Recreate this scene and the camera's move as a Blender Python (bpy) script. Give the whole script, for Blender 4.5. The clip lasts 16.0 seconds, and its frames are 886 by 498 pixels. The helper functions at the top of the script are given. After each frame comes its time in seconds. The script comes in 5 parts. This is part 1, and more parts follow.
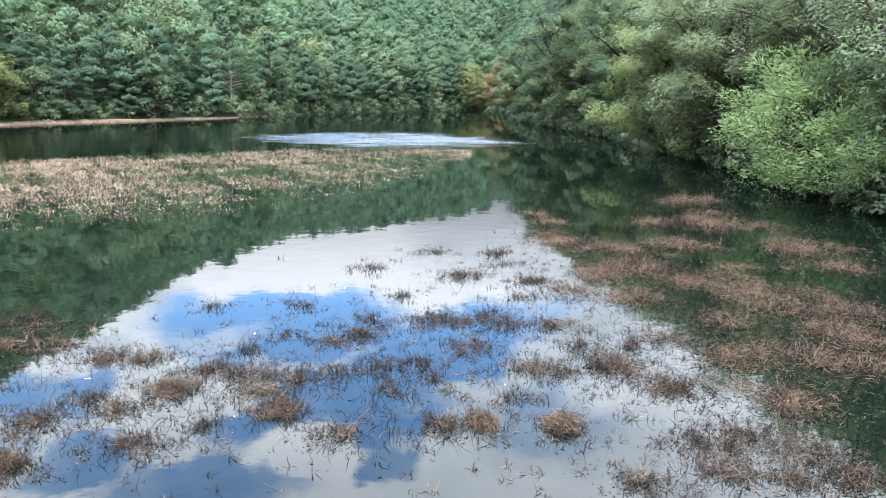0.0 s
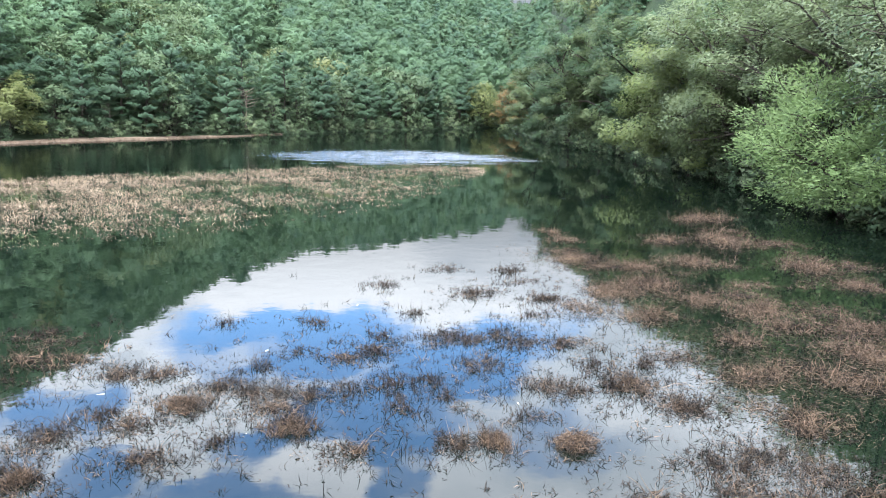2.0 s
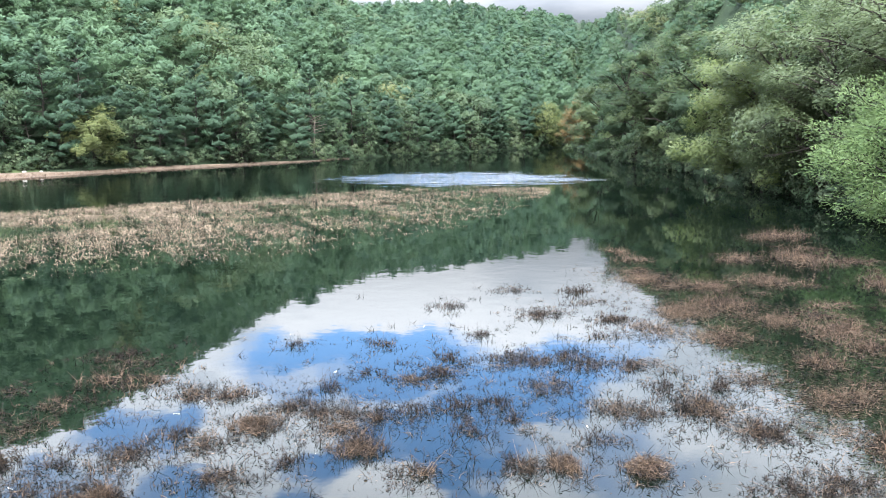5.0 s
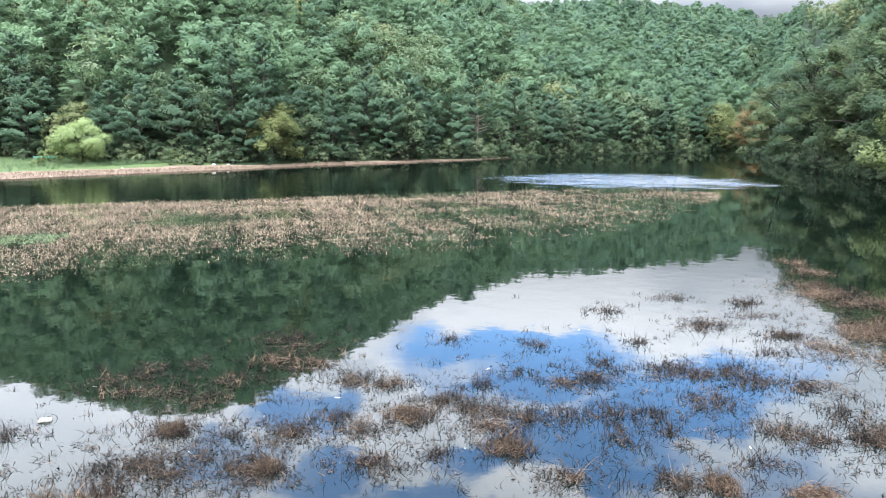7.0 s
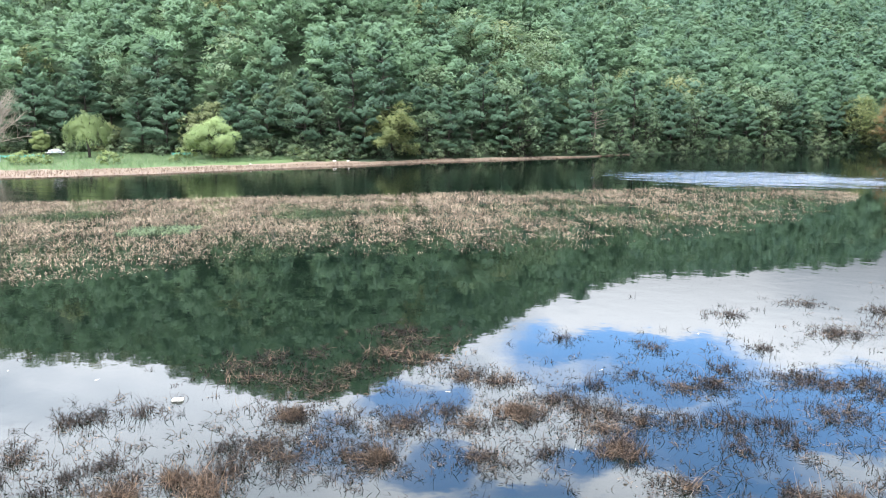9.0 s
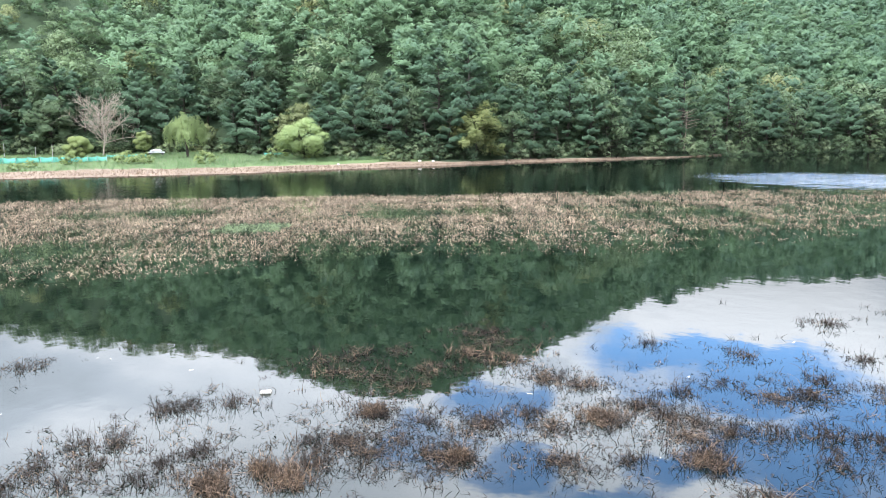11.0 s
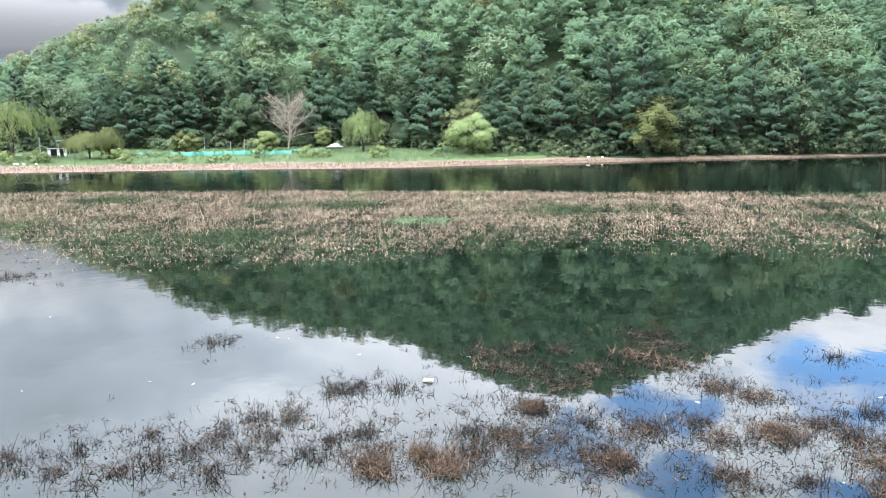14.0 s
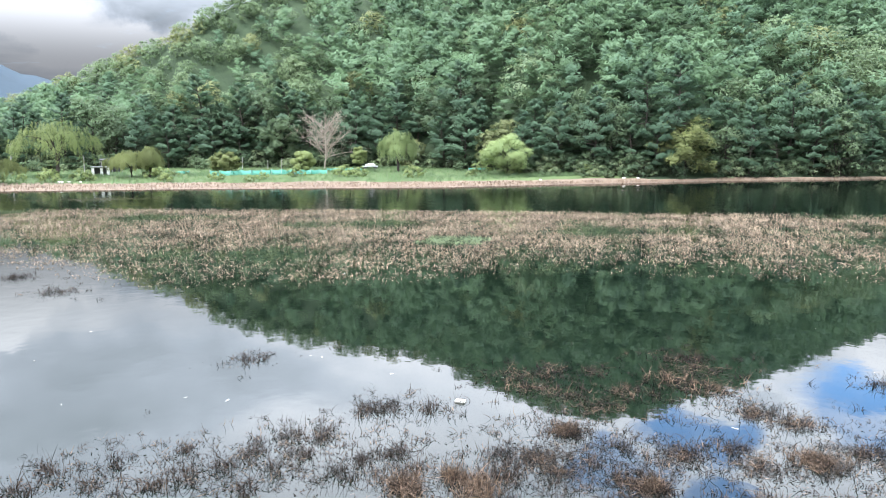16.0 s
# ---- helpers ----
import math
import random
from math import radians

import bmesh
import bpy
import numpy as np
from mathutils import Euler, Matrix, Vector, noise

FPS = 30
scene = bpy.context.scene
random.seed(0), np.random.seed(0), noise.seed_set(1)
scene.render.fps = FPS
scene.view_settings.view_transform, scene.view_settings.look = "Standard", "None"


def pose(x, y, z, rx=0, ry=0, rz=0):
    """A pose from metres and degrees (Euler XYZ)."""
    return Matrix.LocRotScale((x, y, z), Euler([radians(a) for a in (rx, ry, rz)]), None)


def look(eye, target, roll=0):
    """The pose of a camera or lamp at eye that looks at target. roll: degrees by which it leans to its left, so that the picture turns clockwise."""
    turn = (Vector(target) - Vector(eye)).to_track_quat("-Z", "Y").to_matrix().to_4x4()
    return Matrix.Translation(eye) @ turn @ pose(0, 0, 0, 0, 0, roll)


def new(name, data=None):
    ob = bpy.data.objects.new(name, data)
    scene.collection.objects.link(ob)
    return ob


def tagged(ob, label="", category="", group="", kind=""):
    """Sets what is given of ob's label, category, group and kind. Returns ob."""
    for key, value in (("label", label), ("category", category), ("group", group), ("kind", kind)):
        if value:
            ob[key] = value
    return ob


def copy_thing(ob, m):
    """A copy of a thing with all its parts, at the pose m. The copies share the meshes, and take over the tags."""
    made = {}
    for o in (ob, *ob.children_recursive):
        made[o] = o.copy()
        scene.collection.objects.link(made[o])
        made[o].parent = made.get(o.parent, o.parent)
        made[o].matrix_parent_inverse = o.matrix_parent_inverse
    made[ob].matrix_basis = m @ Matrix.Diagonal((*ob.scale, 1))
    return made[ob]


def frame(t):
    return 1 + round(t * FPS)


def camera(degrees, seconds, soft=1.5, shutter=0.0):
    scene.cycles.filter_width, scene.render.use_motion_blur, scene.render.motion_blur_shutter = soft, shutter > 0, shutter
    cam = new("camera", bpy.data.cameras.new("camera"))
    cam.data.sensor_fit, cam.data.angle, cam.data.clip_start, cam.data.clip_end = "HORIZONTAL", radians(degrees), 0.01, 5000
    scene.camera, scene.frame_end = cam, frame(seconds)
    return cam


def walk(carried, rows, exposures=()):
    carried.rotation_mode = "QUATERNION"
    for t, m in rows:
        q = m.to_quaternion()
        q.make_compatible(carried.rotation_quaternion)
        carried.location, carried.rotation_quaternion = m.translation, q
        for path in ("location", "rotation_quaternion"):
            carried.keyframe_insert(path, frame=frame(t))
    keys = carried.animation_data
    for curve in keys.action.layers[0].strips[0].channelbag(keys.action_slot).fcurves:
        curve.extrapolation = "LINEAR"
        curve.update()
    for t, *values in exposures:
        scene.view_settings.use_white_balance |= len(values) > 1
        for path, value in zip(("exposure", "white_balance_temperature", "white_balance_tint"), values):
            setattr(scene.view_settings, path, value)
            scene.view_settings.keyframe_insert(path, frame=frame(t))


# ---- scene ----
cam = camera(60.76, 16.0, soft=1.0)
PATH = [
    (0.0, pose(0, 0, 7, 77.952, -0.899, 0.190)),
    (0.5, pose(0, 0, 7, 78.309, -0.905, 0.202)),
    (1.0, pose(0, 0, 7, 78.901, -0.910, 0.342)),
    (1.5, pose(0, 0, 7, 79.241, -0.895, 0.693)),
    (2.0, pose(0, 0, 7, 79.262, -0.878, 1.170)),
    (2.5, pose(0, 0, 7, 79.282, -0.807, 1.815)),
    (3.0, pose(0, 0, 7, 79.327, -0.672, 2.370)),
    (5.5, pose(0, 0, 7, 81.146, 0.511, 8.284)),
    (6.0, pose(0, 0, 7, 81.144, 0.126, 11.429)),
    (6.5, pose(0, 0, 7, 80.910, -0.142, 14.550)),
    (7.0, pose(0, 0, 7, 80.877, -0.043, 18.108)),
    (7.5, pose(0, 0, 7, 80.796, 0.112, 20.778)),
    (8.0, pose(0, 0, 7, 80.861, 0.312, 22.983)),
    (8.5, pose(0, 0, 7, 80.746, 0.270, 25.041)),
    (11.0, pose(0, 0, 7, 80.705, 0.410, 33.133)),
    (11.5, pose(0, 0, 7, 80.665, 0.387, 35.326)),
    (12.0, pose(0, 0, 7, 80.603, 0.478, 37.354)),
    (12.5, pose(0, 0, 7, 80.527, 0.583, 39.404)),
    (13.0, pose(0, 0, 7, 80.354, 0.746, 41.545)),
    (13.5, pose(0, 0, 7, 80.286, 0.672, 43.605)),
    (14.0, pose(0, 0, 7, 80.466, 0.488, 45.708)),
    (14.5, pose(0, 0, 7, 80.793, 0.473, 47.195)),
    (15.0, pose(0, 0, 7, 81.278, 0.343, 47.795)),
    (15.5, pose(0, 0, 7, 81.816, 0.283, 48.053)),
    (16.0, pose(0, 0, 7, 81.986, 0.314, 48.310)),
]
walk(cam, PATH, [(0.0, 0.78, 6300, 12), (3.0, 0.78, 6300, 12), (8.5, 0.65, 6300, 12), (16.0, 0.65, 6300, 12)])

# ---- world and sun ----
world = bpy.data.worlds.new("sky")
scene.world = world
world.use_nodes = True
SUN_EL, SUN_AZ = 60.0, 196.0      # degrees above the horizon; clockwise from ahead


def link(nt, a, b):
    nt.links.new(a, b)


def math_node(nt, op, a, b=None, clamp=False):
    n = nt.nodes.new("ShaderNodeMath")
    n.operation = op
    n.use_clamp = clamp
    for i, v in enumerate((a, b)):
        if v is None:
            continue
        if isinstance(v, (int, float)):
            n.inputs[i].default_value = v
        else:
            nt.links.new(v, n.inputs[i])
    return n.outputs[0]


def ramp_node(nt, fac, stops):
    n = nt.nodes.new("ShaderNodeValToRGB")
    el = n.color_ramp.elements
    while len(el) < len(stops):
        el.new(0.5)
    for e, (p, c) in zip(el, stops):
        e.position = p
        e.color = (*c, 1) if len(c) == 3 else c
    nt.links.new(fac, n.inputs[0])
    return n.outputs[0]


def mix_col(nt, fac, a, b, blend="MIX"):
    n = nt.nodes.new("ShaderNodeMix")
    n.data_type = "RGBA"
    n.blend_type = blend
    for sock, v in ((n.inputs[0], fac), (n.inputs[6], a), (n.inputs[7], b)):
        if isinstance(v, (int, float)):
            sock.default_value = v
        elif isinstance(v, tuple):
            sock.default_value = (*v, 1)
        else:
            nt.links.new(v, sock)
    return n.outputs[2]


def noise_node(nt, vec, scale, detail=4.0, rough=0.55, dist=0.0):
    n = nt.nodes.new("ShaderNodeTexNoise")
    n.inputs["Scale"].default_value = scale
    n.inputs["Detail"].default_value = detail
    n.inputs["Roughness"].default_value = rough
    n.inputs["Distortion"].default_value = dist
    if vec is not None:
        nt.links.new(vec, n.inputs["Vector"])
    return n.outputs["Fac"]


def patch(nt, az, el, a0, e0, wide, high, tilt=0.0, soft=0.7):
    """1 inside an ellipse of the sky round azimuth a0 and height e0 (degrees), falling to 0 at its rim."""
    c, s = math.cos(radians(tilt)), math.sin(radians(tilt))
    u, v = math_node(nt, "SUBTRACT", az, a0), math_node(nt, "SUBTRACT", el, e0)
    p = math_node(nt, "ADD", math_node(nt, "MULTIPLY", u, c / wide), math_node(nt, "MULTIPLY", v, s / wide))
    q = math_node(nt, "ADD", math_node(nt, "MULTIPLY", u, -s / high), math_node(nt, "MULTIPLY", v, c / high))
    r = math_node(nt, "SQRT", math_node(nt, "ADD", math_node(nt, "MULTIPLY", p, p), math_node(nt, "MULTIPLY", q, q)))
    m = nt.nodes.new("ShaderNodeMapRange")
    m.interpolation_type = "SMOOTHSTEP"
    m.inputs["From Min"].default_value = 1.0 + soft * 0.4
    m.inputs["From Max"].default_value = 1.0 - soft * 0.6
    nt.links.new(r, m.inputs["Value"])
    return m.outputs[0]


def most(nt, socks):
    out = socks[0]
    for q in socks[1:]:
        out = math_node(nt, "MAXIMUM", out, q)
    return out


def build_sky():
    nt = world.node_tree
    nt.nodes.clear()
    tc = nt.nodes.new("ShaderNodeTexCoord")
    vec = tc.outputs["Generated"]
    sky = nt.nodes.new("ShaderNodeTexSky")
    sky.sky_type = "NISHITA"
    sky.sun_disc = False
    sky.sun_elevation = radians(SUN_EL)
    sky.sun_rotation = radians(SUN_AZ)
    sky.air_density, sky.dust_density, sky.ozone_density = 1.0, 0.6, 2.0
    blue = mix_col(nt, 1.0, sky.outputs[0], (SKY_GAIN * 0.76, SKY_GAIN * 1.05, SKY_GAIN * 1.27), "MULTIPLY")
    # directions as degrees left of ahead and degrees up, made ragged by noise
    sep = nt.nodes.new("ShaderNodeSeparateXYZ")
    link(nt, vec, sep.inputs[0])
    wr = nt.nodes.new("ShaderNodeTexNoise")
    wr.inputs["Scale"].default_value, wr.inputs["Detail"].default_value, wr.inputs["Roughness"].default_value = 11.0, 6.0, 0.58
    link(nt, vec, wr.inputs["Vector"])
    rag = nt.nodes.new("ShaderNodeSeparateColor")
    link(nt, wr.outputs["Color"], rag.inputs[0])
    az = math_node(nt, "MULTIPLY", math_node(nt, "ARCTAN2", math_node(nt, "MULTIPLY", sep.outputs[0], -1.0), sep.outputs[1]), 57.2958)
    el = math_node(nt, "MULTIPLY", math_node(nt, "ARCSINE", sep.outputs[2]), 57.2958)
    azr = math_node(nt, "ADD", az, math_node(nt, "MULTIPLY", math_node(nt, "SUBTRACT", rag.outputs[0], 0.5), 9.0))
    elr = math_node(nt, "ADD", el, math_node(nt, "MULTIPLY", math_node(nt, "SUBTRACT", rag.outputs[1], 0.5), 4.5))
    # cloud layer seen in perspective: direction over height
    up = math_node(nt, "ADD", math_node(nt, "MAXIMUM", sep.outputs[2], 0.0), 0.16)
    com = nt.nodes.new("ShaderNodeCombineXYZ")
    link(nt, math_node(nt, "DIVIDE", sep.outputs[0], up), com.inputs[0])
    link(nt, math_node(nt, "DIVIDE", sep.outputs[1], up), com.inputs[1])
    com.inputs[2].default_value = 3.7
    layer = com.outputs[0]
    big = noise_node(nt, layer, 1.3, 6.0, 0.55, 0.3)
    wisp = noise_node(nt, layer, 5.0, 6.0, 0.6, 0.5)
    hole = most(nt, [math_node(nt, "MULTIPLY", patch(nt, azr, elr, *g[:5]), g[5]) for g in GAPS])
    puff = most(nt, [math_node(nt, "MULTIPLY", patch(nt, azr, elr, *g[:5]), g[5]) for g in PUFFS])
    # thin veils lie over the blue; higher up the cloud is broken
    cover = math_node(nt, "SUBTRACT", 1.0, hole)
    cover = math_node(nt, "ADD", cover, puff)
    cover = math_node(nt, "ADD", cover, math_node(nt, "MULTIPLY", math_node(nt, "SUBTRACT", wisp, 0.5), 0.75))
    cover = math_node(nt, "ADD", cover, math_node(nt, "MULTIPLY", math_node(nt, "SUBTRACT", big, 0.5), 0.75))
    dens = nt.nodes.new("ShaderNodeMapRange")
    dens.interpolation_type = "SMOOTHSTEP"
    dens.inputs["From Min"].default_value = 0.02
    dens.inputs["From Max"].default_value = 0.92
    dens.inputs["To Min"].default_value = 0.03
    link(nt, cover, dens.inputs["Value"])
    # grey undersides and bright edges
    grey = noise_node(nt, layer, 1.6, 5.0, 0.55, 0.2)
    tone = math_node(nt, "ADD", math_node(nt, "MULTIPLY", math_node(nt, "SUBTRACT", grey, 0.5), 0.8), 0.52)
    for dark, gain in ((most(nt, [math_node(nt, "MULTIPLY", patch(nt, azr, elr, *g[:5]), g[5]) for g in GREY]), -0.23), (patch(nt, azr, elr, 13, 12.5, 11, 3.4, 0.0), 0.18),
                       (patch(nt, azr, elr, 80, 10.6, 16, 3.0, 24.0, 0.5), 0.24)):
        tone = math_node(nt, "ADD", tone, math_node(nt, "MULTIPLY", dark, gain))
    white = ramp_node(nt, tone, [(0.10, (0.34, 0.395, 0.44)), (0.42, (0.70, 0.78, 0.88)), (0.66, (1.16, 1.21, 1.27))])
    white = mix_col(nt, 1.0, white, (CLOUD_GAIN, CLOUD_GAIN, CLOUD_GAIN), "MULTIPLY")
    # the cloud deck is thicker and greyer towards the horizon, brightest overhead
    low = nt.nodes.new("ShaderNodeMapRange")
    low.interpolation_type = "SMOOTHSTEP"
    low.inputs["From Min"].default_value, low.inputs["From Max"].default_value = 0.085, 0.36
    low.inputs["To Min"].default_value, low.inputs["To Max"].default_value = 0.07, 1.0
    link(nt, sep.outputs[2], low.inputs["Value"])
    deck = nt.nodes.new("ShaderNodeVectorMath")
    deck.operation = "SCALE"
    link(nt, white, deck.inputs[0])
    high = nt.nodes.new("ShaderNodeMapRange")
    high.interpolation_type = "SMOOTHSTEP"
    high.inputs["From Min"].default_value, high.inputs["From Max"].default_value = 0.52, 1.0
    high.inputs["To Min"].default_value, high.inputs["To Max"].default_value = 1.0, 1.6
    link(nt, sep.outputs[2], high.inputs["Value"])
    link(nt, math_node(nt, "MULTIPLY", low.outputs[0], high.outputs[0]), deck.inputs["Scale"])
    col = mix_col(nt, dens.outputs[0], blue, deck.outputs[0])
    bg = nt.nodes.new("ShaderNodeBackground")
    link(nt, col, bg.inputs[0])
    bg.inputs[1].default_value = 1.0
    out = nt.nodes.new("ShaderNodeOutputWorld")
    link(nt, bg.outputs[0], out.inputs[0])


# blue gaps in the cloud: azimuth, height, half width, half height, tilt, depth
GAPS = [(12, 17.6, 10, 3.0, 0, 1.0), (2, 20.6, 12, 3.2, 22, 1.0), (9, 23.8, 11, 3.2, 0, 0.95), (28.5, 21.3, 5, 2.0, 0, 0.75), (27, 25.6, 6, 2.2, 0, 0.85),
        (35, 24.2, 4.0, 2.6, 0, 0.7), (4.5, 27.6, 3.5, 1.8, 0, 0.8), (19, 28.5, 9, 2.4, 0, 0.75), (-9, 24.5, 6, 3.0, 0, 0.45), (10, 48, 70, 14, 0, 0.6), (180, 45, 90, 20, 0, 0.6)]
PUFFS = [(16.5, 18.2, 3.5, 1.0, 0, 0.4), (20.0, 22.3, 6.0, 1.8, 0, 0.9), (10, 26.4, 4.0, 1.9, 0, 0.85), (21.5, 25.7, 2.4, 1.4, 0, 0.7), (11, 11.8, 13, 3.1, 0, 0.9), (1, 23, 3, 1.2, 0, 0.35)]
GREY = [(76, 17.0, 15, 4.2, 0, 1.0), (78, 24, 16, 6.0, 0, 0.45), (68, 9.6, 6, 1.4, 0, 1.0), (-10, 25.5, 9, 3.0, 0, 0.5), (25, 18.2, 2.0, 1.0, 0, 0.4)]
SKY_GAIN, CLOUD_GAIN = 0.44, 2.80
build_sky()
sun_data = bpy.data.lights.new("sun", "SUN")
sun_data.energy, sun_data.angle, sun_data.color = 3.7, radians(14), (1.0, 0.975, 0.94)
sun = new("sun", sun_data)
se, sa = radians(SUN_EL), radians(SUN_AZ)
sun.matrix_world = look((0, 0, 60), (-math.sin(sa) * math.cos(se), -math.cos(sa) * math.cos(se), 60 - math.sin(se)))


# ---- materials ----
def material(name):
    m = bpy.data.materials.new(name)
    m.use_nodes = True
    nt = m.node_tree
    nt.nodes.clear()
    out = nt.nodes.new("ShaderNodeOutputMaterial")
    return m, nt, out


def position(nt):
    return nt.nodes.new("ShaderNodeNewGeometry").outputs["Position"]


def leaf_material(name, dark, light, shine=0.35, through_light=0.2, patch=0.18, grain=1.6):
    """Foliage: a colour per leaf between dark and light, patches metres wide, light shining through."""
    m, nt, out = material(name)
    geo = nt.nodes.new("ShaderNodeNewGeometry")
    info = nt.nodes.new("ShaderNodeObjectInfo")
    a = noise_node(nt, geo.outputs["Position"], patch, 3.0)
    b = noise_node(nt, geo.outputs["Position"], grain, 2.0)
    f = math_node(nt, "ADD", math_node(nt, "MULTIPLY", a, 0.9), math_node(nt, "MULTIPLY", b, 0.24))
    f = math_node(nt, "ADD", f, math_node(nt, "MULTIPLY", geo.outputs["Random Per Island"], 0.09))
    # tint: each tree's own tone plus the haze painted over the woods
    tone_haze = nt.nodes.new("ShaderNodeAttribute")
    tone_haze.attribute_name = "tint"
    f = math_node(nt, "ADD", f, tone_haze.outputs["Fac"])
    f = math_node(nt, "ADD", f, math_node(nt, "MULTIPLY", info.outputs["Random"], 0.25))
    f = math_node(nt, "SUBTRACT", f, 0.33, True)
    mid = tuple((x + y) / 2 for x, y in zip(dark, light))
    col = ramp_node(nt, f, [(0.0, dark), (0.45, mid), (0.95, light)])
    # sprays of leaves face outwards from the crown as well as along their own blades
    att = nt.nodes.new("ShaderNodeAttribute")
    att.attribute_name = "outward"
    tw = nt.nodes.new("ShaderNodeVectorTransform")
    tw.vector_type, tw.convert_from, tw.convert_to = "NORMAL", "OBJECT", "WORLD"
    link(nt, att.outputs["Vector"], tw.inputs[0])
    face = nt.nodes.new("ShaderNodeVectorMath")
    face.operation = "SCALE"
    face.inputs["Scale"].default_value = 0.16
    link(nt, geo.outputs["Normal"], face.inputs[0])
    both = nt.nodes.new("ShaderNodeVectorMath")
    link(nt, tw.outputs[0], both.inputs[0])
    link(nt, face.outputs[0], both.inputs[1])
    nrm = nt.nodes.new("ShaderNodeVectorMath")
    nrm.operation = "NORMALIZE"
    link(nt, both.outputs[0], nrm.inputs[0])
    p = nt.nodes.new("ShaderNodeBsdfPrincipled")
    link(nt, nrm.outputs[0], p.inputs["Normal"])
    link(nt, col, p.inputs["Base Color"])
    p.inputs["Roughness"].default_value = 0.6
    p.inputs["Specular IOR Level"].default_value = shine
    tr = nt.nodes.new("ShaderNodeBsdfTranslucent")
    link(nt, mix_col(nt, 1.0, col, (1.0, 1.15, 0.85), "MULTIPLY"), tr.inputs[0])
    mx = nt.nodes.new("ShaderNodeMixShader")
    mx.inputs[0].default_value = through_light
    link(nt, p.outputs[0], mx.inputs[1])
    link(nt, tr.outputs[0], mx.inputs[2])
    link(nt, mx.outputs[0], out.inputs[0])
    return m


def rough_material(name, dark, light, scale=3.0, fine=30.0, rough=0.9, bump=0.02, island=0.3):
    """Opaque rough stuff: soil, bark, dry stalks, with two sizes of grain."""
    m, nt, out = material(name)
    geo = nt.nodes.new("ShaderNodeNewGeometry")
    info = nt.nodes.new("ShaderNodeObjectInfo")
    a = noise_node(nt, geo.outputs["Position"], scale, 4.0)
    b = noise_node(nt, geo.outputs["Position"], fine, 3.0)
    f = math_node(nt, "ADD", math_node(nt, "MULTIPLY", a, 1.0), math_node(nt, "MULTIPLY", b, 0.5))
    f = math_node(nt, "ADD", f, math_node(nt, "MULTIPLY", geo.outputs["Random Per Island"], island))
    f = math_node(nt, "ADD", f, math_node(nt, "MULTIPLY", info.outputs["Random"], 0.15))
    f = math_node(nt, "SUBTRACT", f, 0.45 + island * 0.5, True)
    col = ramp_node(nt, f, [(0.0, dark), (0.85, light)])
    p = nt.nodes.new("ShaderNodeBsdfPrincipled")
    link(nt, col, p.inputs["Base Color"])
    p.inputs["Roughness"].default_value = rough
    p.inputs["Specular IOR Level"].default_value = 0.25
    if bump:
        bn = nt.nodes.new("ShaderNodeBump")
        bn.inputs["Strength"].default_value = 0.8
        bn.inputs["Distance"].default_value = bump
        link(nt, b, bn.inputs["Height"])
        link(nt, bn.outputs[0], p.inputs["Normal"])
    link(nt, p.outputs[0], out.inputs[0])
    return m


